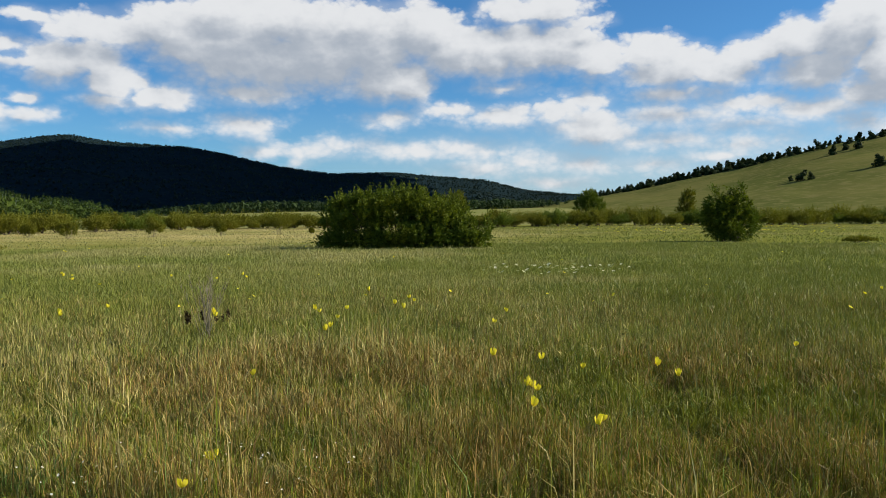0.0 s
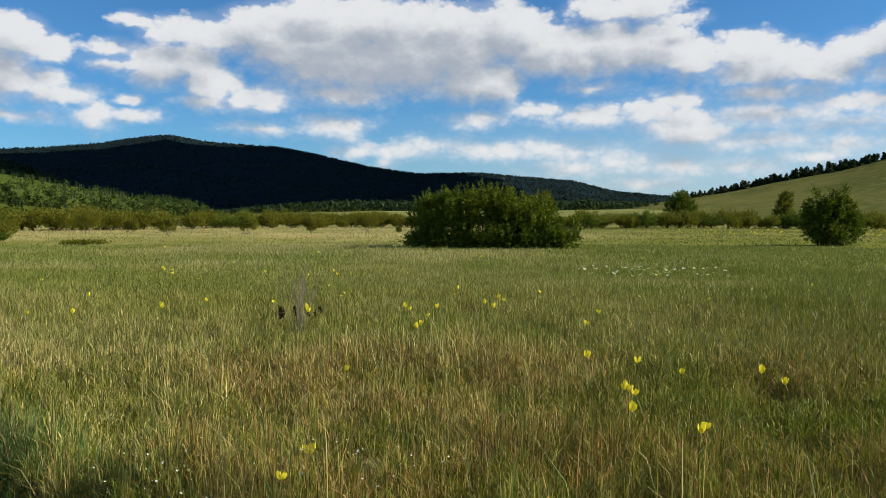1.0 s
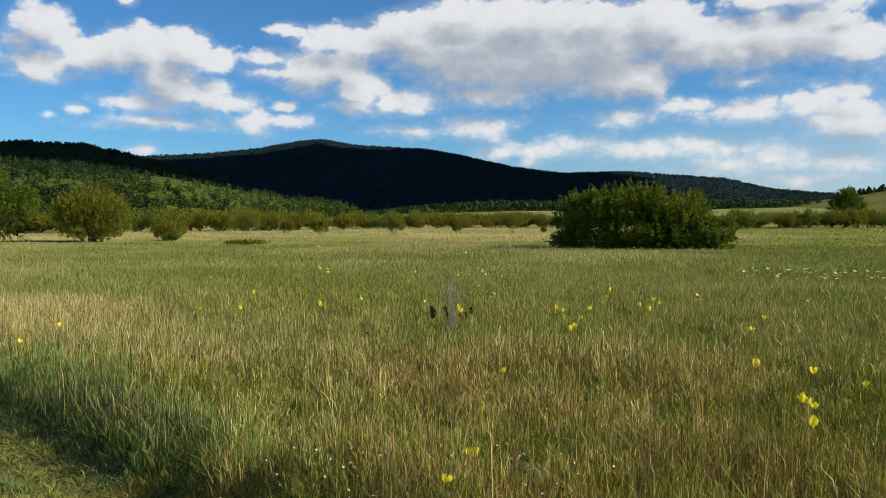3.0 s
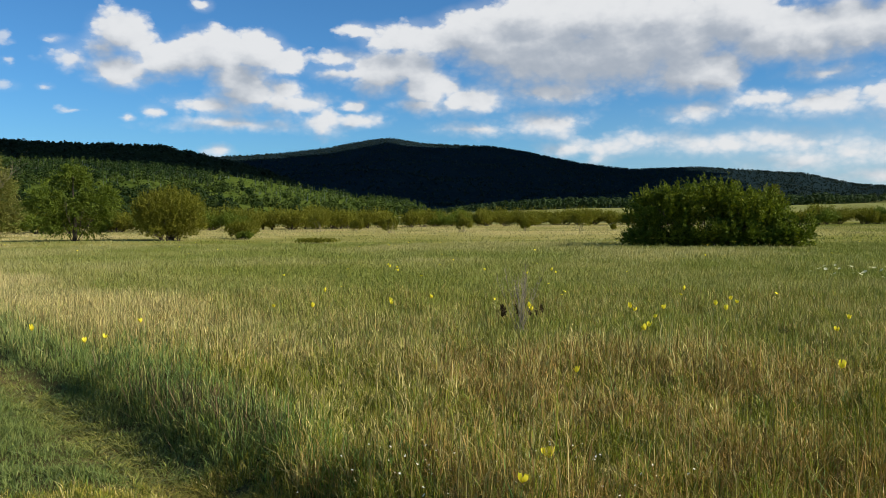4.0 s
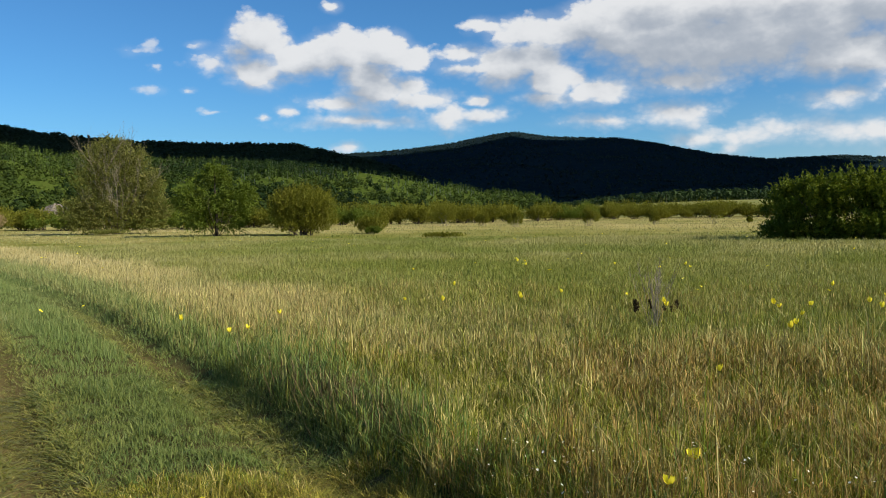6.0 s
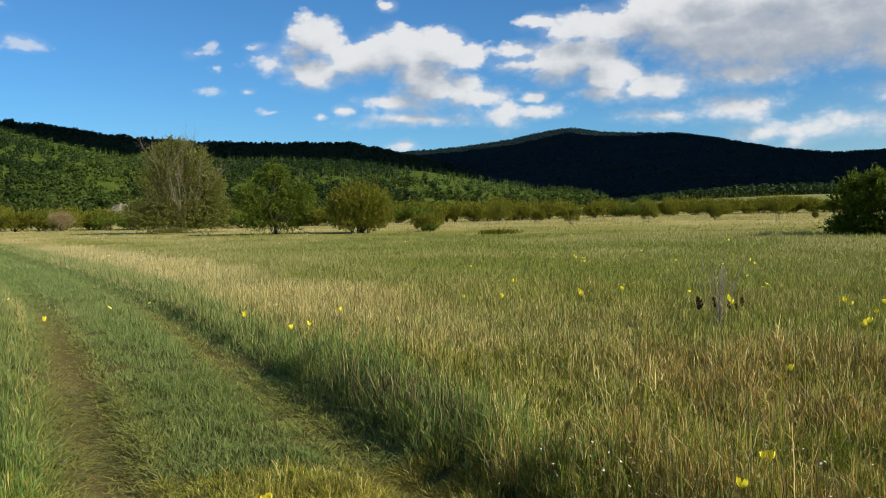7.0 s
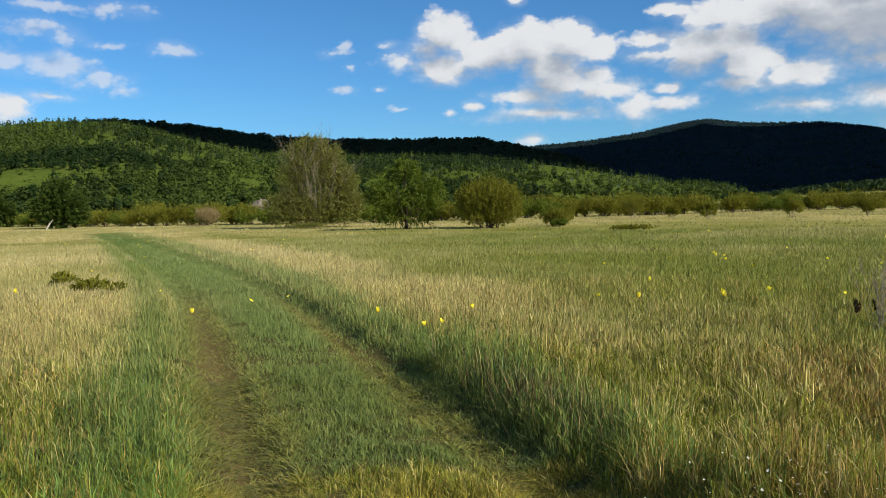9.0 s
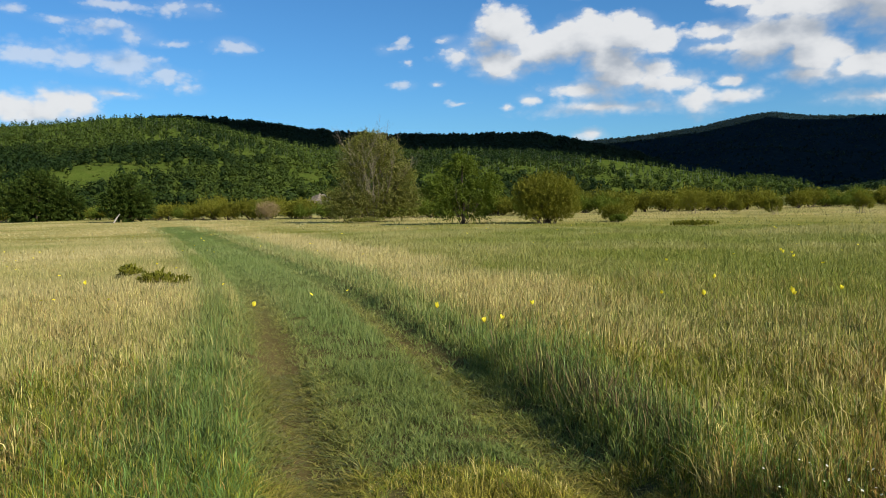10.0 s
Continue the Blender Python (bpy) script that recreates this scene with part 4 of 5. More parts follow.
# trees in the thicket and on the grassy hill
for label, az_, far, blobs, mat, count, seed in [
        ("dark green tree rising above the willow thicket", -10.1, 152, [(0, 0, 4.0, 2.4, 2.2, 1.8), (-1.0, 0, 3.0, 1.8, 1.8, 1.4), (1.2, 0, 3.2, 1.7, 1.8, 1.5), (0.2, 0, 5.4, 1.3, 1.3, 1.0)], M_GREEN, 620, 31),
        ("thin young tree rising above the willow thicket", -16.6, 150, [(0, 0, 3.8, 1.2, 1.2, 1.4), (0.4, 0, 5.2, 0.7, 0.7, 1.0), (-0.3, 0, 2.4, 1.5, 1.4, 1.0)], M_WILLOW, 330, 32),
        ("round olive tree behind the broad bush", -0.9, 128, [(0, 0, 3.4, 1.5, 1.4, 1.5), (-0.4, 0, 2.4, 1.4, 1.4, 1.1), (0.2, 0, 4.7, 0.9, 0.9, 0.7)], M_WILLOW, 420, 33)]:
    grown("thicket_tree", label, "tree", polar(az_, far), blobs, [("crown", mat, None, dict(count=count, leaves=12, length=0.9, size=0.36, seed=seed, up=0.5, inner=0.25, gap=0.34))],
          stems(blobs, 0.2, 11, seed, 0.1, spread=0.05, twigs=2))
PINES = []
for k in range(3):
    g = np.random.default_rng(80 + k)
    blobs = [(g.uniform(-0.8, 0.8), g.uniform(-0.8, 0.8), zz, 1.75 - 0.26 * zz, 1.75 - 0.26 * zz, 1.3) for zz in (0.9, 1.6, 2.4, 3.3, 4.3)]
    PINES.append(plant("hill_tree", "dark rounded tree on the crest of the grassy hill", "tree", (0, 0), blobs, 750, 0.55, M_PINE,
                       dict(base_r=0.05, count=4, thick=0.15, spread=0.02, twigs=0, sides=4), seed=80 + k, group="trees along the hill crest", gap=0.2, z=0.0))
g = np.random.default_rng(5)
crest = []
a = -40.0
while a < -10.3:
    dense = 0.11 if a > -22.8 else 0.27
    crest.append((a + g.uniform(-0.2, 0.2), 470 + g.uniform(-14, 6), g.uniform(0.65, 1.3) * np.interp(a, [-40, -26, -18, -10], [0.75, 0.72, 0.75, 0.65])))
    a += dense * g.uniform(0.6, 1.5)
crest += [(-23.7, 330, 0.9), (-24.2, 330, 0.6), (-23.0, 335, 0.5), (-28.1, 340, 1.0), (-25.4, 420, 0.9), (-26.2, 430, 0.8), (-26.9, 425, 0.9)]
for k, (a, r, s) in enumerate(crest):
    x, y = polar(a, r)
    m = pose(x, y, float(RIGHT.z(np.array([a]), np.array([r]))[0]) - 0.3, 0, 0, g.uniform(0, 360)) @ Matrix.Diagonal((s * 1.45, s * 1.45, s * g.uniform(0.85, 1.15), 1))
    if k < 3:
        PINES[k].matrix_basis = m
    else:
        c = copy_thing(PINES[g.integers(0, 3)], pose(0, 0, 0))
        c.matrix_basis = m


# ---- rocks and dead wood ----
def boulder(name, label, at, z, size, seed, mat=M_ROCK):
    bm = bmesh.new()
    bmesh.ops.create_icosphere(bm, subdivisions=3, radius=1.0)
    for v in bm.verts:
        d = v.co.normalized()
        cut = max(abs(d.x), abs(d.y), abs(d.z))
        k = (0.75 + 0.25 / cut) * (1 + 0.3 * noise.fractal(d * 1.7 + Vector((seed * 3.7, seed, 0)), 0.7, 2.1, 4))
        v.co = (d.x * size[0] * k, d.y * size[1] * k, d.z * size[2] * k)
    me = bpy.data.meshes.new(name)
    bm.to_mesh(me)
    bm.free()
    me.materials.append(mat)
    ob = new(name, me)
    ob.location = (*at, z)
    ob.rotation_euler[2] = seed * 1.3
    return tagged(ob, label, "rock", "rock outcrop")


for k, (a, r, sx, sz) in enumerate([(54.9, 228, 2.2, 2.7), (54.4, 229, 1.9, 2.3), (55.5, 231, 1.8, 2.0), (54.6, 226, 1.4, 1.6), (53.8, 230, 1.5, 1.9), (55.2, 226, 1.5, 1.5), (56.1, 233, 1.6, 1.5)]):
    boulder("rock", "pale grey rock outcrop at the foot of the hill", polar(a, r), max(float(GREEN.z(np.array([a]), np.array([r]))[0]), 0.0) + sz * 0.8, (sx, sx * 0.8, sz), k + 1)
boulder("rock", "small white boulder on the far field", polar(17.35, 310), float(ground_z(*[np.array([c]) for c in polar(17.35, 310)])[0]) + 0.4, (0.9, 0.7, 0.6), 21, M_DEADWOOD)
x, y = polar(68.3, 117)
v, f = joined([tube([(0, 0, -0.1), (-0.6, 0.8, 0.8), (-0.9, 1.3, 1.2)], (0.13, 0.1, 0.04), 6), tube([(-0.6, 0.8, 0.8), (-0.2, 1.0, 1.3)], (0.06, 0.02), 5)])
log = new("dead_trunk", mesh_np("dead_trunk", v, f, M_DEADWOOD, smooth=True))
log.location = (x, y, 0.0)
tagged(log, "bleached broken dead trunk leaning beside the bushes", "dead tree")

# ---- grass ----
def scatter(az0, az1, r0, r1, per_m2, seed, tuft=1, spread=0.03):
    """Places of blades over a sector; they grow in tufts of so many."""
    g = np.random.default_rng(seed)
    n = int(radians(az1 - az0) / 2 * (r1 ** 2 - r0 ** 2) * per_m2 / tuft)
    x, y = polar(g.uniform(az0, az1, n), np.sqrt(g.uniform(r0 ** 2, r1 ** 2, n)))
    x, y = np.repeat(x, tuft), np.repeat(y, tuft)
    ids = np.repeat(np.arange(n), tuft)
    dx, dy = g.normal(0, spread, len(x)), g.normal(0, spread, len(x))
    return x + dx, y + dy, ids, np.arctan2(dy, dx), g


def sward(x, y, ids, g):
    """Height, colour and dryness of each blade, and whether it grows."""
    n = len(x)
    r, d, dry, verge, lane, rut, b, c = meadow(x, y)
    own = g.uniform(0, 1, (ids.max() + 1, 4))[ids]
    dry = np.clip(dry + 0.5 * (own[:, 0] - 0.5), 0.02, 0.98)
    pick = 0.45 * own[:, 1] + 0.55 * g.uniform(0, 1, n)
    pick = np.clip((pick - 0.5) * 1.35 + 0.5, 0, 1)
    tan = pick < dry * 0.62
    russet = (~tan) & (pick < dry * 0.62 + (0.24 + 0.26 * (x > -3.0) * step(r, 11, 7)) * step(c, 0.3, 0.65) * step(r, 30, 12))
    s = g.uniform(0, 1, n)
    tint = blend(GREEN_C, OLIVE_C, s)
    tint[tan] = blend(TAN_C, OLIVE_C, 0.6 * s[tan])
    tint[russet] = blend(RUSSET_C, OLIVE_C, 0.4 * s[russet])
    cool = (g.uniform(0, 1, n) < np.clip(0.6 * verge + 0.5 * lane * step(r, 4.5, 8.0) + 0.08 + 0.12 * (d < -1.0) * step(r, 11, 7), 0, 0.85)) & ~tan & (r < 80)
    tint[cool] = blend(BLUE_C, GREEN_C, 0.6 * s[cool])
    trodden = rut > 0.45
    tint[trodden] = blend((0.12, 0.145, 0.028), (0.28, 0.23, 0.09), s[trodden])
    # short olive and yellow grass in patches on the near lane
    worn = ((0.25 + 0.75 * step(c, 0.34, 0.56)) * lane * step(r, 13, 6) > g.uniform(0, 1, n)) & ~trodden
    tint[worn] = blend((0.17, 0.175, 0.03), (0.34, 0.29, 0.1), s[worn])
    # grass up to a fifth darker towards the right of the meadow
    tint *= 1 - 0.2 * (step(x, 0.5, 6.0) * step(r, 90, 60))[:, None]
    tint *= np.array([[1.04, 1.03, 0.68]])
    tint *= g.uniform(0.74, 1.32, (n, 1)) * (0.46 + 1.0 * own[:, 2:3])
    h = 0.3 + 0.2 * (b - 0.5) + 0.2 * (c - 0.5)
    h = h * (0.2 + 1.6 * value_noise(x + 33, y + 77, 0.34, 47, 2)) * (0.5 + 0.9 * own[:, 3]) * (1 - (0.4 + 0.26 * step(r, 22, 10)) * lane) * (1 - 0.5 * np.clip(rut, 0, 1)) * np.where(d < -1.0, 0.92, 1.0)
    # a tall fringe stands along the meadow's side of the track
    h *= 1 + (0.4 + 0.55 * np.exp(-((x + 4.7) / 1.1) ** 2)) * np.exp(-((d - 1.5) / 0.3) ** 2)
    grow = g.uniform(0, 1, n) > 0.2 * rut * (1.5 * value_noise(x + 50, y + 50, 0.6, 44, 2))
    return h, tint, grow, tan, np.clip(rut, 0, 1)


def blades(name, label, x, y, ids, fan, g, wide, bends, low=1.0):
    """Leaves that arch from their tufts and thin stalks with seed heads."""
    h, tint, grow, tan, flat = sward(x, y, ids, g)
    x, y, h, tint, tan, fan, flat = x[grow], y[grow], h[grow], tint[grow], tan[grow], fan[grow], flat[grow]
    n = len(x)
    z = ground_z(x, y) - 0.01
    if low < 1:
        m = meadow(x, y)
        even = np.clip(1.7 * (1 - low), 0, 0.88)
        tint = tint * (1 - even) + blend((0.15, 0.175, 0.044), (0.36, 0.315, 0.165), np.clip(m[2], 0, 1)) * even
        lush = (0.82 * np.clip(m[4] + 0.7 * m[3], 0, 1) * np.clip(1 - 0.8 * m[5], 0, 1))[:, None]
        tint = (tint * (1 - lush) + np.array([[0.12, 0.172, 0.052]]) * lush) * (1.13 if low < 0.9 else 1.0)
    stalk = g.uniform(0, 1, n) < np.where(tan, 0.12, 0.03)
    # leaves spring from their stems at all heights of the sward; only stalks rise through it
    top = low * h * np.where(stalk, g.uniform(0.8, 1.25, n), g.uniform(0.45, 1.05, n))
    long_ = np.where(stalk, top, np.minimum(top, g.uniform(0.055, 0.135, n) * (1 + 0.5 * (1 - low))))
    trod = flat > 0.4
    long_ = np.where(trod, g.uniform(0.05, 0.12, n), long_)
    foot = np.where(stalk | trod, 0.0, (top - long_) * g.uniform(0.25, 1.0, n))
    lean = long_ * np.abs(g.normal(0, np.where(stalk, 0.26, 0.8), n))
    lean = lean * (1.0 if low > 0.9 else 0.55) + flat * g.uniform(0.02, 0.06, n)
    th, ph = g.uniform(0, np.pi, n), fan + g.normal(0, 0.9, n)
    base = np.c_[x, y, z + foot]
    side = np.c_[np.cos(th), np.sin(th), 0 * th] * (wide * g.uniform(0.6, 1.4, n) * np.where(stalk, 0.85, np.where(trod, 1.5, 1.05)))[:, None]
    way = np.c_[np.cos(ph), np.sin(ph), 0 * ph] * lean[:, None]
    rise = np.c_[0 * h, 0 * h, long_ * (1 - 0.72 * flat)]
    tip = base + way + rise
    if bends:
        k = np.where(stalk, 0.8, 0.5)[:, None]
        mid = base + way * k ** 2 * 0.8 + rise * k * np.where(stalk, 1.0, 1.15)[:, None]
        v = np.stack([base, mid + side * 0.5, tip, mid - side * 0.5], 1).reshape(-1, 3)
        i = np.arange(n)[:, None] * 4
        f = np.concatenate([i + [0, 1, 3], i + [3, 1, 2]])
        t = np.repeat(tint, 4, 0)
    else:
        v = np.stack([base - side * 0.5, base + side * 0.5, tip], 1).reshape(-1, 3)
        f = np.arange(3 * n).reshape(-1, 3)
        t = np.repeat(tint, 3, 0)
    tagged(new(name, mesh_np(name, v, f, M_GRASS, t)), label, "grass", kind="stuff")


LEFT, RIGHT_AZ = 82, -34
MIXED = "tall mixed green and dry meadow grass"
for reach, count, tuft, spread, wide, bends, label, low in [
        ((2.6, 5.6), 13800, 40, 0.036, 0.0044, True, MIXED, 1.0), ((5.6, 9.0), 5200, 26, 0.044, 0.0062, True, MIXED, 0.97),
        ((9.0, 17.0), 1650, 14, 0.055, 0.0088, False, MIXED, 0.8), ((17.0, 28.0), 460, 8, 0.09, 0.013, False, "green meadow grass with dry stalks", 0.62),
        ((28.0, 48.0), 150, 6, 0.15, 0.024, False, "green meadow grass with dry stalks", 0.5), ((48.0, 145.0), 8, 3, 0.3, 0.09, False, "pale dry grass on the far meadow", 0.35)]:
    x, y, ids, fan, g = scatter(RIGHT_AZ, LEFT, *reach, count, int(reach[0] * 10), tuft, spread)
    blades("meadow_grass", label, x, y, ids, fan, g, wide, bends, low)
# the meadow goes on around and behind the eye
for az0, az1, reach, count, tuft, spread, wide in [(RIGHT_AZ, LEFT, (0.25, 2.6), 4000, 26, 0.045, 0.0085), (LEFT, 360 + RIGHT_AZ, (0.25, 5.0), 1500, 18, 0.06, 0.011),
                                                   (LEFT, 360 + RIGHT_AZ, (5.0, 15.0), 260, 8, 0.08, 0.018)]:
    x, y, ids, fan, g = scatter(az0, az1, *reach, count, int(reach[1] * 7), tuft, spread)
    blades("meadow_grass", MIXED, x, y, ids, fan, g, wide, False, 0.97)

# dead stalks stand out of the tussocks at the track's edge
g = np.random.default_rng(71)
n = 900
k = g.choice(len(LINE), n, p=(lambda w: w / w.sum())(np.exp(-((LINE[:, 0] + 5.0) / 1.0) ** 2) + 0.05 * (LINE[:, 0] < -3) * (LINE[:, 0] > -11)))
off = 1.36 + np.abs(g.normal(0, 0.14, n))
x, y = LINE[k, 0] + LINE_N[k, 0] * off + g.normal(0, 0.12, n), LINE[k, 1] + LINE_N[k, 1] * off + g.normal(0, 0.12, n)
h = g.uniform(0.16, 0.42, n)
base = np.c_[x, y, ground_z(x, y)]
tip = base + np.c_[g.normal(0, 0.09, n), g.normal(0, 0.09, n), h]
th = g.uniform(0, np.pi, n)
side = np.c_[np.cos(th), np.sin(th), 0 * th] * g.uniform(0.002, 0.0045, n)[:, None]
mid = base * 0.35 + tip * 0.65 + np.c_[g.normal(0, 0.012, n), g.normal(0, 0.012, n), 0 * x]
v = np.stack([base - side * 0.4, mid + side, tip, mid - side], 1).reshape(-1, 3)
tint = blend((0.05, 0.042, 0.02), (0.27, 0.2, 0.1), g.uniform(0, 1, n) ** 1.5)
tagged(new("dead_stalks", mesh_np("dead_stalks", v, np.arange(4 * n).reshape(-1, 4), M_GRASS, np.repeat(tint, 4, 0))),
       "dead grey-brown stalks in tussocks at the track's edge", "dry grass", kind="stuff")

# ---- flowers ----
def petals(count, radius, cup, seed):
    g = np.random.default_rng(seed)
    out = []
    for k in range(count):
        a = 2 * np.pi * k / count + g.uniform(-0.15, 0.15)
        us, ws = np.linspace(0, 1, 4), np.linspace(-1, 1, 4)
        U, W = np.meshgrid(us, ws, indexing="ij")
        r = radius * (0.12 + 0.88 * np.sin(1.45 * U))
        w = radius * 0.62 * np.sin(np.pi * (0.16 + 0.62 * U)) * W
        zz = cup * radius * (U ** 1.6) + 0.1 * radius * W ** 2
        px, py = np.cos(a) * r - np.sin(a) * w, np.sin(a) * r + np.cos(a) * w
        v = np.c_[px.ravel(), py.ravel(), zz.ravel() + 0.002 * k]
        i, j = np.meshgrid(np.arange(3), np.arange(3), indexing="ij")
        b = (i * 4 + j).ravel()
        out.append((v, np.stack([b, b + 1, b + 5, b + 4], -1)))
    return out


FLOWERS = []
for k in range(3):
    root = new("yellow_poppy")
    tagged(root, "yellow wild poppy on a thin stem in the grass", "flower", "yellow poppies")
    h = 0.39
    lean = [(0.0, 0.0), (0.03, 0.02), (-0.03, 0.03)][k]
    pts = [(0, 0, -0.02), (lean[0] * 0.3, lean[1] * 0.3, h * 0.5), (lean[0], lean[1], h)]
    part("stem", mesh_np("stem", *tube(pts, (0.002, 0.0018, 0.0015), 5), M_STEM), root)
    tilt = Matrix.Translation((lean[0], lean[1], h)) @ Euler((radians(18 * (k - 1) + 14), radians(12 * k - 14), 0)).to_matrix().to_4x4()
    for v, f in petals(4 + (k == 2), 0.033, (1.15, 0.9, 1.35)[k], k):
        ob = part("petal", mesh_np("petal", v, f, M_PETAL, smooth=True), root)
        ob.matrix_local = tilt
    bm = bmesh.new()
    bmesh.ops.create_icosphere(bm, subdivisions=1, radius=0.008, matrix=tilt @ Matrix.Translation((0, 0, 0.006)))
    me = bpy.data.meshes.new("centre")
    bm.to_mesh(me)
    bm.free()
    me.materials.append(M_CENTRE)
    part("centre", me, root)
    FLOWERS.append(root)
POPPIES = [
    (-1.1, 3.84), (-1.42, 5.99), (0.4, 6.76), (0.78, 6.53), (1.07, 6.14), (1.65, 6.26), (1.68, 5.81), (3.09, 7.08), (0.55, 5.53), (0.59, 5.47),
    (0.61, 5.33), (0.55, 4.93), (0.85, 4.45), (0.91, 4.53), (-0.52, 10.31), (-0.48, 11.46), (-0.38, 11.06), (-0.65, 10.79), (0.75, 9.79), (0.53, 8.8),
    (-1.19, 12.75), (-1.21, 10.23), (-1.2, 9.36), (-4.78, 10.16), (-8.29, 17.73), (-7.7, 16.97), (-4.18, 16.92), (-5.53, 16.57), (-4.39, 15.83), (-2.81, 10.03),
    (-1.46, 24.1), (-1.1, 3.45), (-1.6, 10.26), (-1.2, 8.62), (6.68, 12.47), (-9.64, 5.56), (-6.15, 6.13), (-6.02, 6.23), (-7.55, 6.82), (-6.53, 7.32),
    (-5.92, 9.06), (-6.4, 11.22), (-4.65, 9.86), (-8.7, 13.81), (-5.47, 9.24), (-2.7, 9.65), (-1.51, 9.97), (-1.24, 8.38), (-4.43, 10.73), (-3.9, 16.1),
    (-7.96, 17.06), (-7.22, 15.88), (-17.3, 7.81), (-14.2, 5.16), (-2.75, 2.46),
]
g = np.random.default_rng(8)
for k, (x, y) in enumerate(POPPIES):
    s = g.uniform(0.88, 1.05) * (1.0 if k == 0 else 0.74)
    m = pose(x, y, float(ground_z(np.array([x]), np.array([y]))[0]), 0, 0, g.uniform(0, 360)) @ Matrix.Diagonal((s, s, 1.17, 1))
    if k < 3:
        FLOWERS[k].matrix_basis = m
    else:
        copy_thing(FLOWERS[k % 3], pose(0, 0, 0)).matrix_basis = m


def specks(name, label, x, y, z, size, mat, g, category):
    """Small far flower heads: a tilted five-cornered disc on a stalk each."""
    n = len(x)
    base = np.c_[x, y, ground_z(x, y)]
    c = base + np.c_[0 * x, 0 * x, z]
    tilt = g.normal(0, 0.35, (n, 2))
    ang = np.linspace(0, 2 * np.pi, 5, endpoint=False) + g.uniform(0, 6, (n, 1))
    s = (size * g.uniform(0.7, 1.3, n))[:, None]
    dx, dy = np.cos(ang) * s, np.sin(ang) * s
    rim = c[:, None] + np.stack([dx, dy, dx * tilt[:, :1] + dy * tilt[:, 1:] + s * 0.35], -1)
    v = np.concatenate([c[:, None], rim], 1).reshape(-1, 3)
    i = np.arange(n)[:, None] * 6
    f = np.concatenate([i + [0, 1 + k, 1 + (k + 1) % 5] for k in range(5)])
    tagged(new(name, mesh_np(name, v, f, mat)), label, category, kind="stuff")


# tiny white flowers around the foreground, yellow ones far out, cream umbels
parts_ = [(g.normal(cx, 0.26, 20), g.normal(cy, 0.26, 20)) for cx, cy in ((-1.48, 4.34), (-1.02, 4.19), (-2.0, 3.95), (-1.4, 4.05), (-1.14, 4.39), (-1.6, 3.9))]
x, y = np.concatenate([p[0] for p in parts_]), np.concatenate([p[1] for p in parts_])
specks("white_flowers", "tiny white flowers low in the grass", x, y, g.uniform(0.28, 0.4, len(x)), 0.0062, M_WHITE, g, "flowers")
a, r = g.uniform(-30, -8, 300), g.uniform(60, 120, 300)
x, y = polar(a, r)
specks("yellow_flowers", "scattered yellow flowers far out in the meadow", x, y, g.uniform(0.35, 0.5, 300), 0.06, M_PETAL, g, "flowers")
a, r = g.uniform(-32, 78, 130), g.uniform(12, 45, 130)
x, y = polar(a, r)
specks("yellow_flowers", "scattered yellow flowers in the meadow", x, y, g.uniform(0.32, 0.42, 130), 0.028, M_PETAL, g, "flowers")
x, y = g.normal(2.6, 0.9, 70), g.normal(19.2, 0.9, 70)
specks("umbel_flowers", "cream flower umbels above the grass", x, y, g.uniform(0.36, 0.5, 70), 0.04, M_UMBEL, g, "flowers")

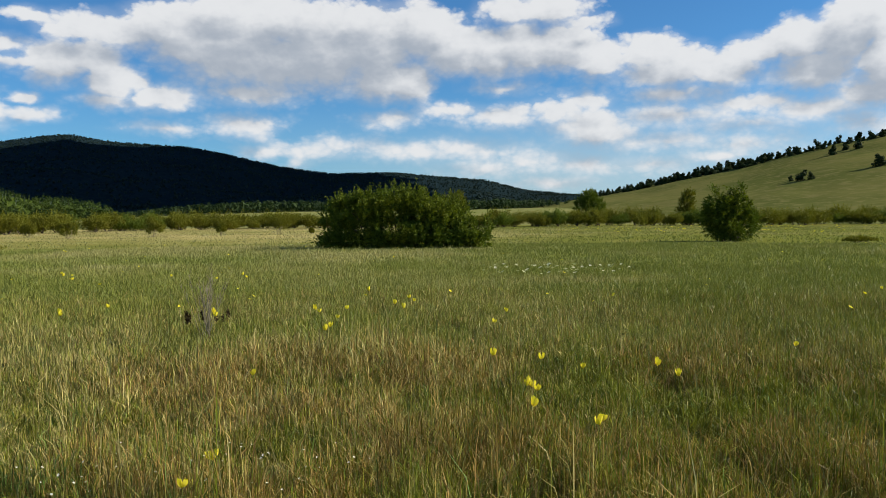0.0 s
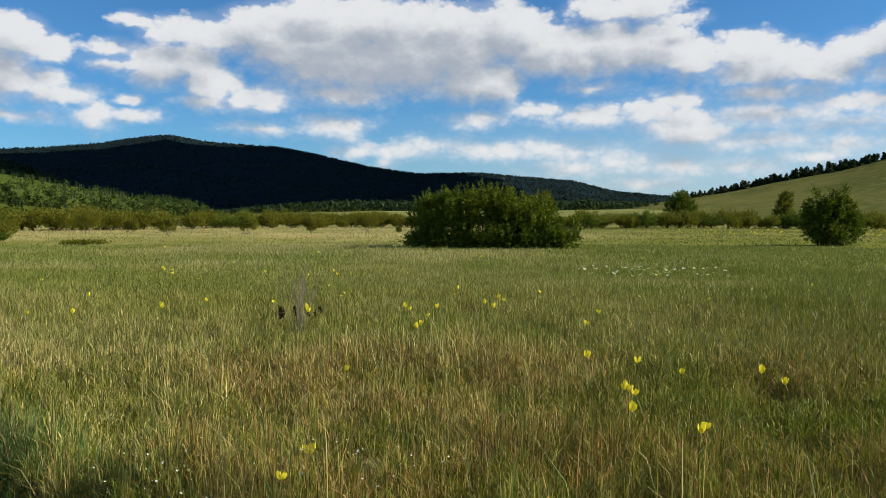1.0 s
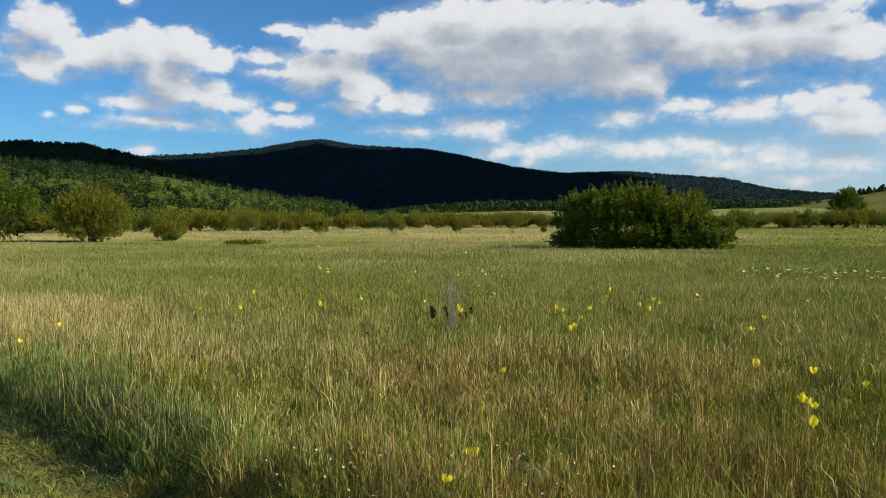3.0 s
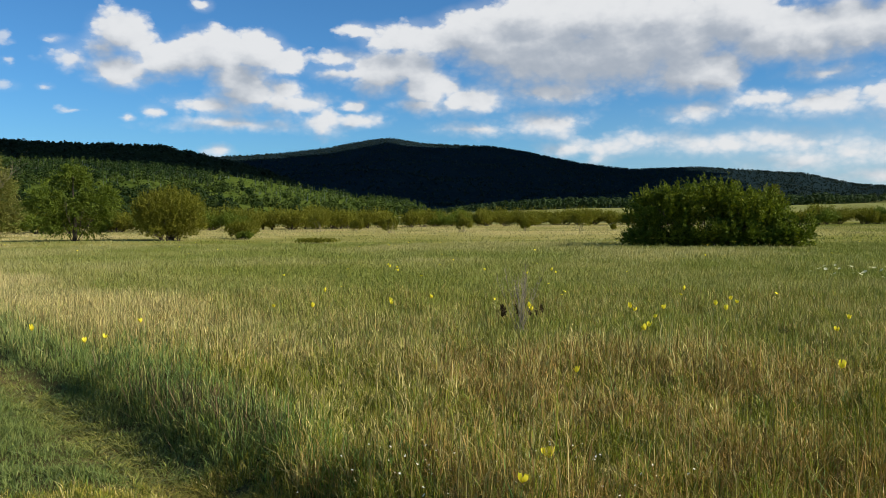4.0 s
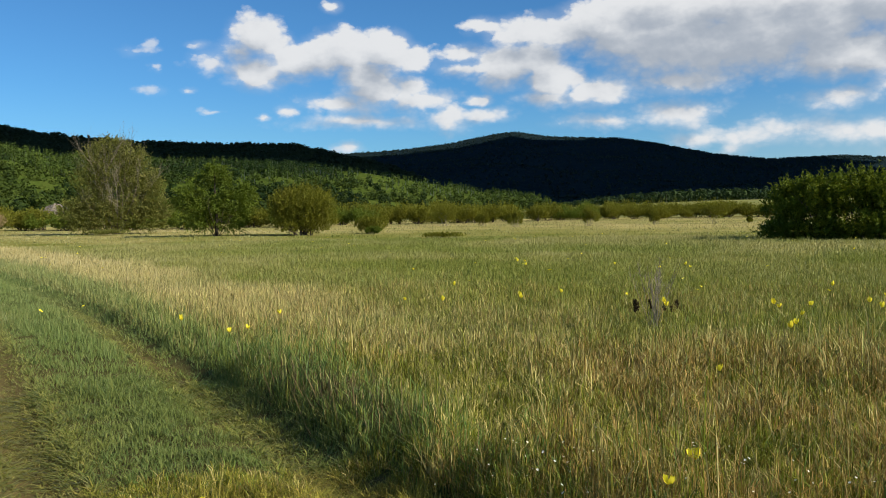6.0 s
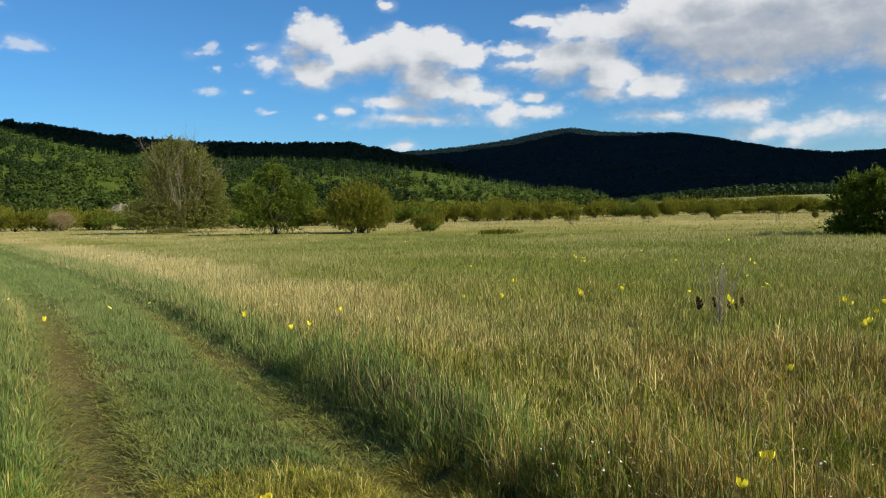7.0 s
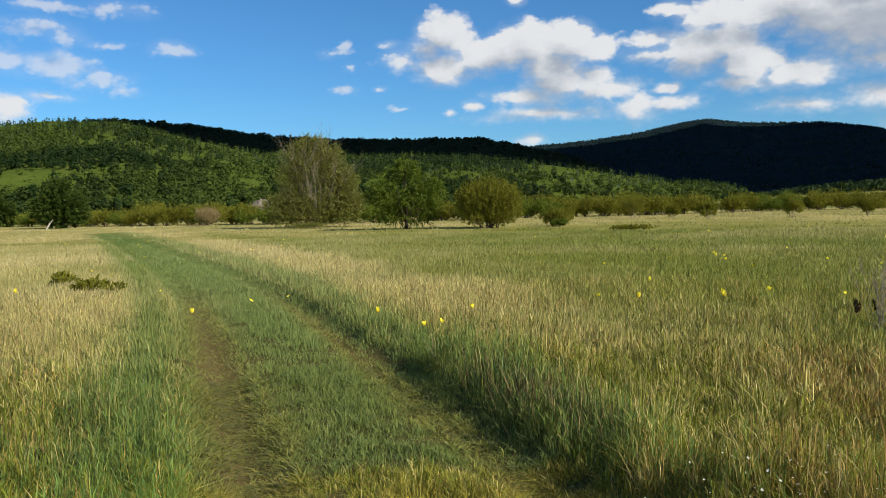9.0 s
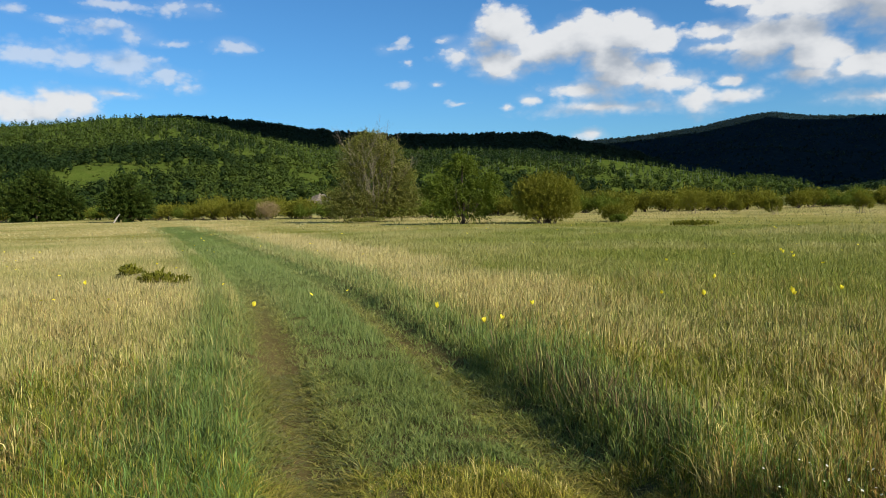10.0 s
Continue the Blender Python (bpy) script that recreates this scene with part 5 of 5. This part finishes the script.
# ---- the dry weed in the meadow ----
root = new("dry_weed")
root.location = (-3.17, 10.9, float(ground_z(np.array([-3.17]), np.array([10.9]))[0]))
tagged(root, "dry grey twiggy weed with dark seed heads", "weed")
g = np.random.default_rng(11)
for k in range(20):
    tip = np.array([g.normal(0, 0.16), g.normal(0, 0.16), g.uniform(0.55, 1.0)])
    pts = [(g.normal(0, 0.05), g.normal(0, 0.05), -0.02), tuple(tip * [0.5, 0.5, 0.55] + g.normal(0, 0.02, 3)), tuple(tip)]
    pieces = [tube(pts, (0.004, 0.003, 0.0014), 4)]
    for _ in range(6):
        q = np.array(pts[1]) * (1 - (t := g.uniform(0, 0.9))) + tip * t
        pieces.append(tube([q, q + g.normal(0, 0.045, 3) + [0, 0, 0.1]], (0.0026, 0.0012), 4))
    part("twig", mesh_np("twig", *joined(pieces), M_GREY_TWIG), root)
for k in range(12):
    cx, cy = (g.normal(-0.27, 0.025), g.normal(0, 0.04)) if k < 4 else (g.normal(0.1, 0.15), g.normal(0, 0.06))
    part("seed_head", mesh_np("seed_head", *foliage([(cx, cy, g.uniform(0.24, 0.36), 0.022, 0.022, 0.075)], 18, 0.036, 0.2, k, gap=0.0), M_DARKHEAD), root)

# ---- clouds overhead that shade the mountain and the ridge ----
def cloud(at, size, seed):
    bm = bmesh.new()
    bmesh.ops.create_icosphere(bm, subdivisions=5, radius=1.0)
    for v in bm.verts:
        d = v.co.normalized()
        k = 1 + 0.35 * noise.fractal(d * 2.1 + Vector((seed * 7.0, 0, 0)), 0.6, 2.2, 5)
        z = d.z * size[2] * (1.0 if d.z > 0 else 0.35)
        v.co = (d.x * size[0] * k, d.y * size[1] * k, z * k)
    me = bpy.data.meshes.new("cloud")
    bm.to_mesh(me)
    bm.free()
    me.materials.append(M_CLOUD)
    for p in me.polygons:
        p.use_smooth = True
    ob = new("cloud", me)
    ob.location = at
    return tagged(ob, "white cumulus cloud with a flat grey underside", "cloud", "cumulus clouds")


OFF = 1.0 / math.tan(radians(SUN_EL))
cloud((-640 + 850 * OFF, 1700, 950), (640, 950, 160), 1)
cloud((-830 + 820 * OFF, 700, 900), (300, 420, 110), 2)
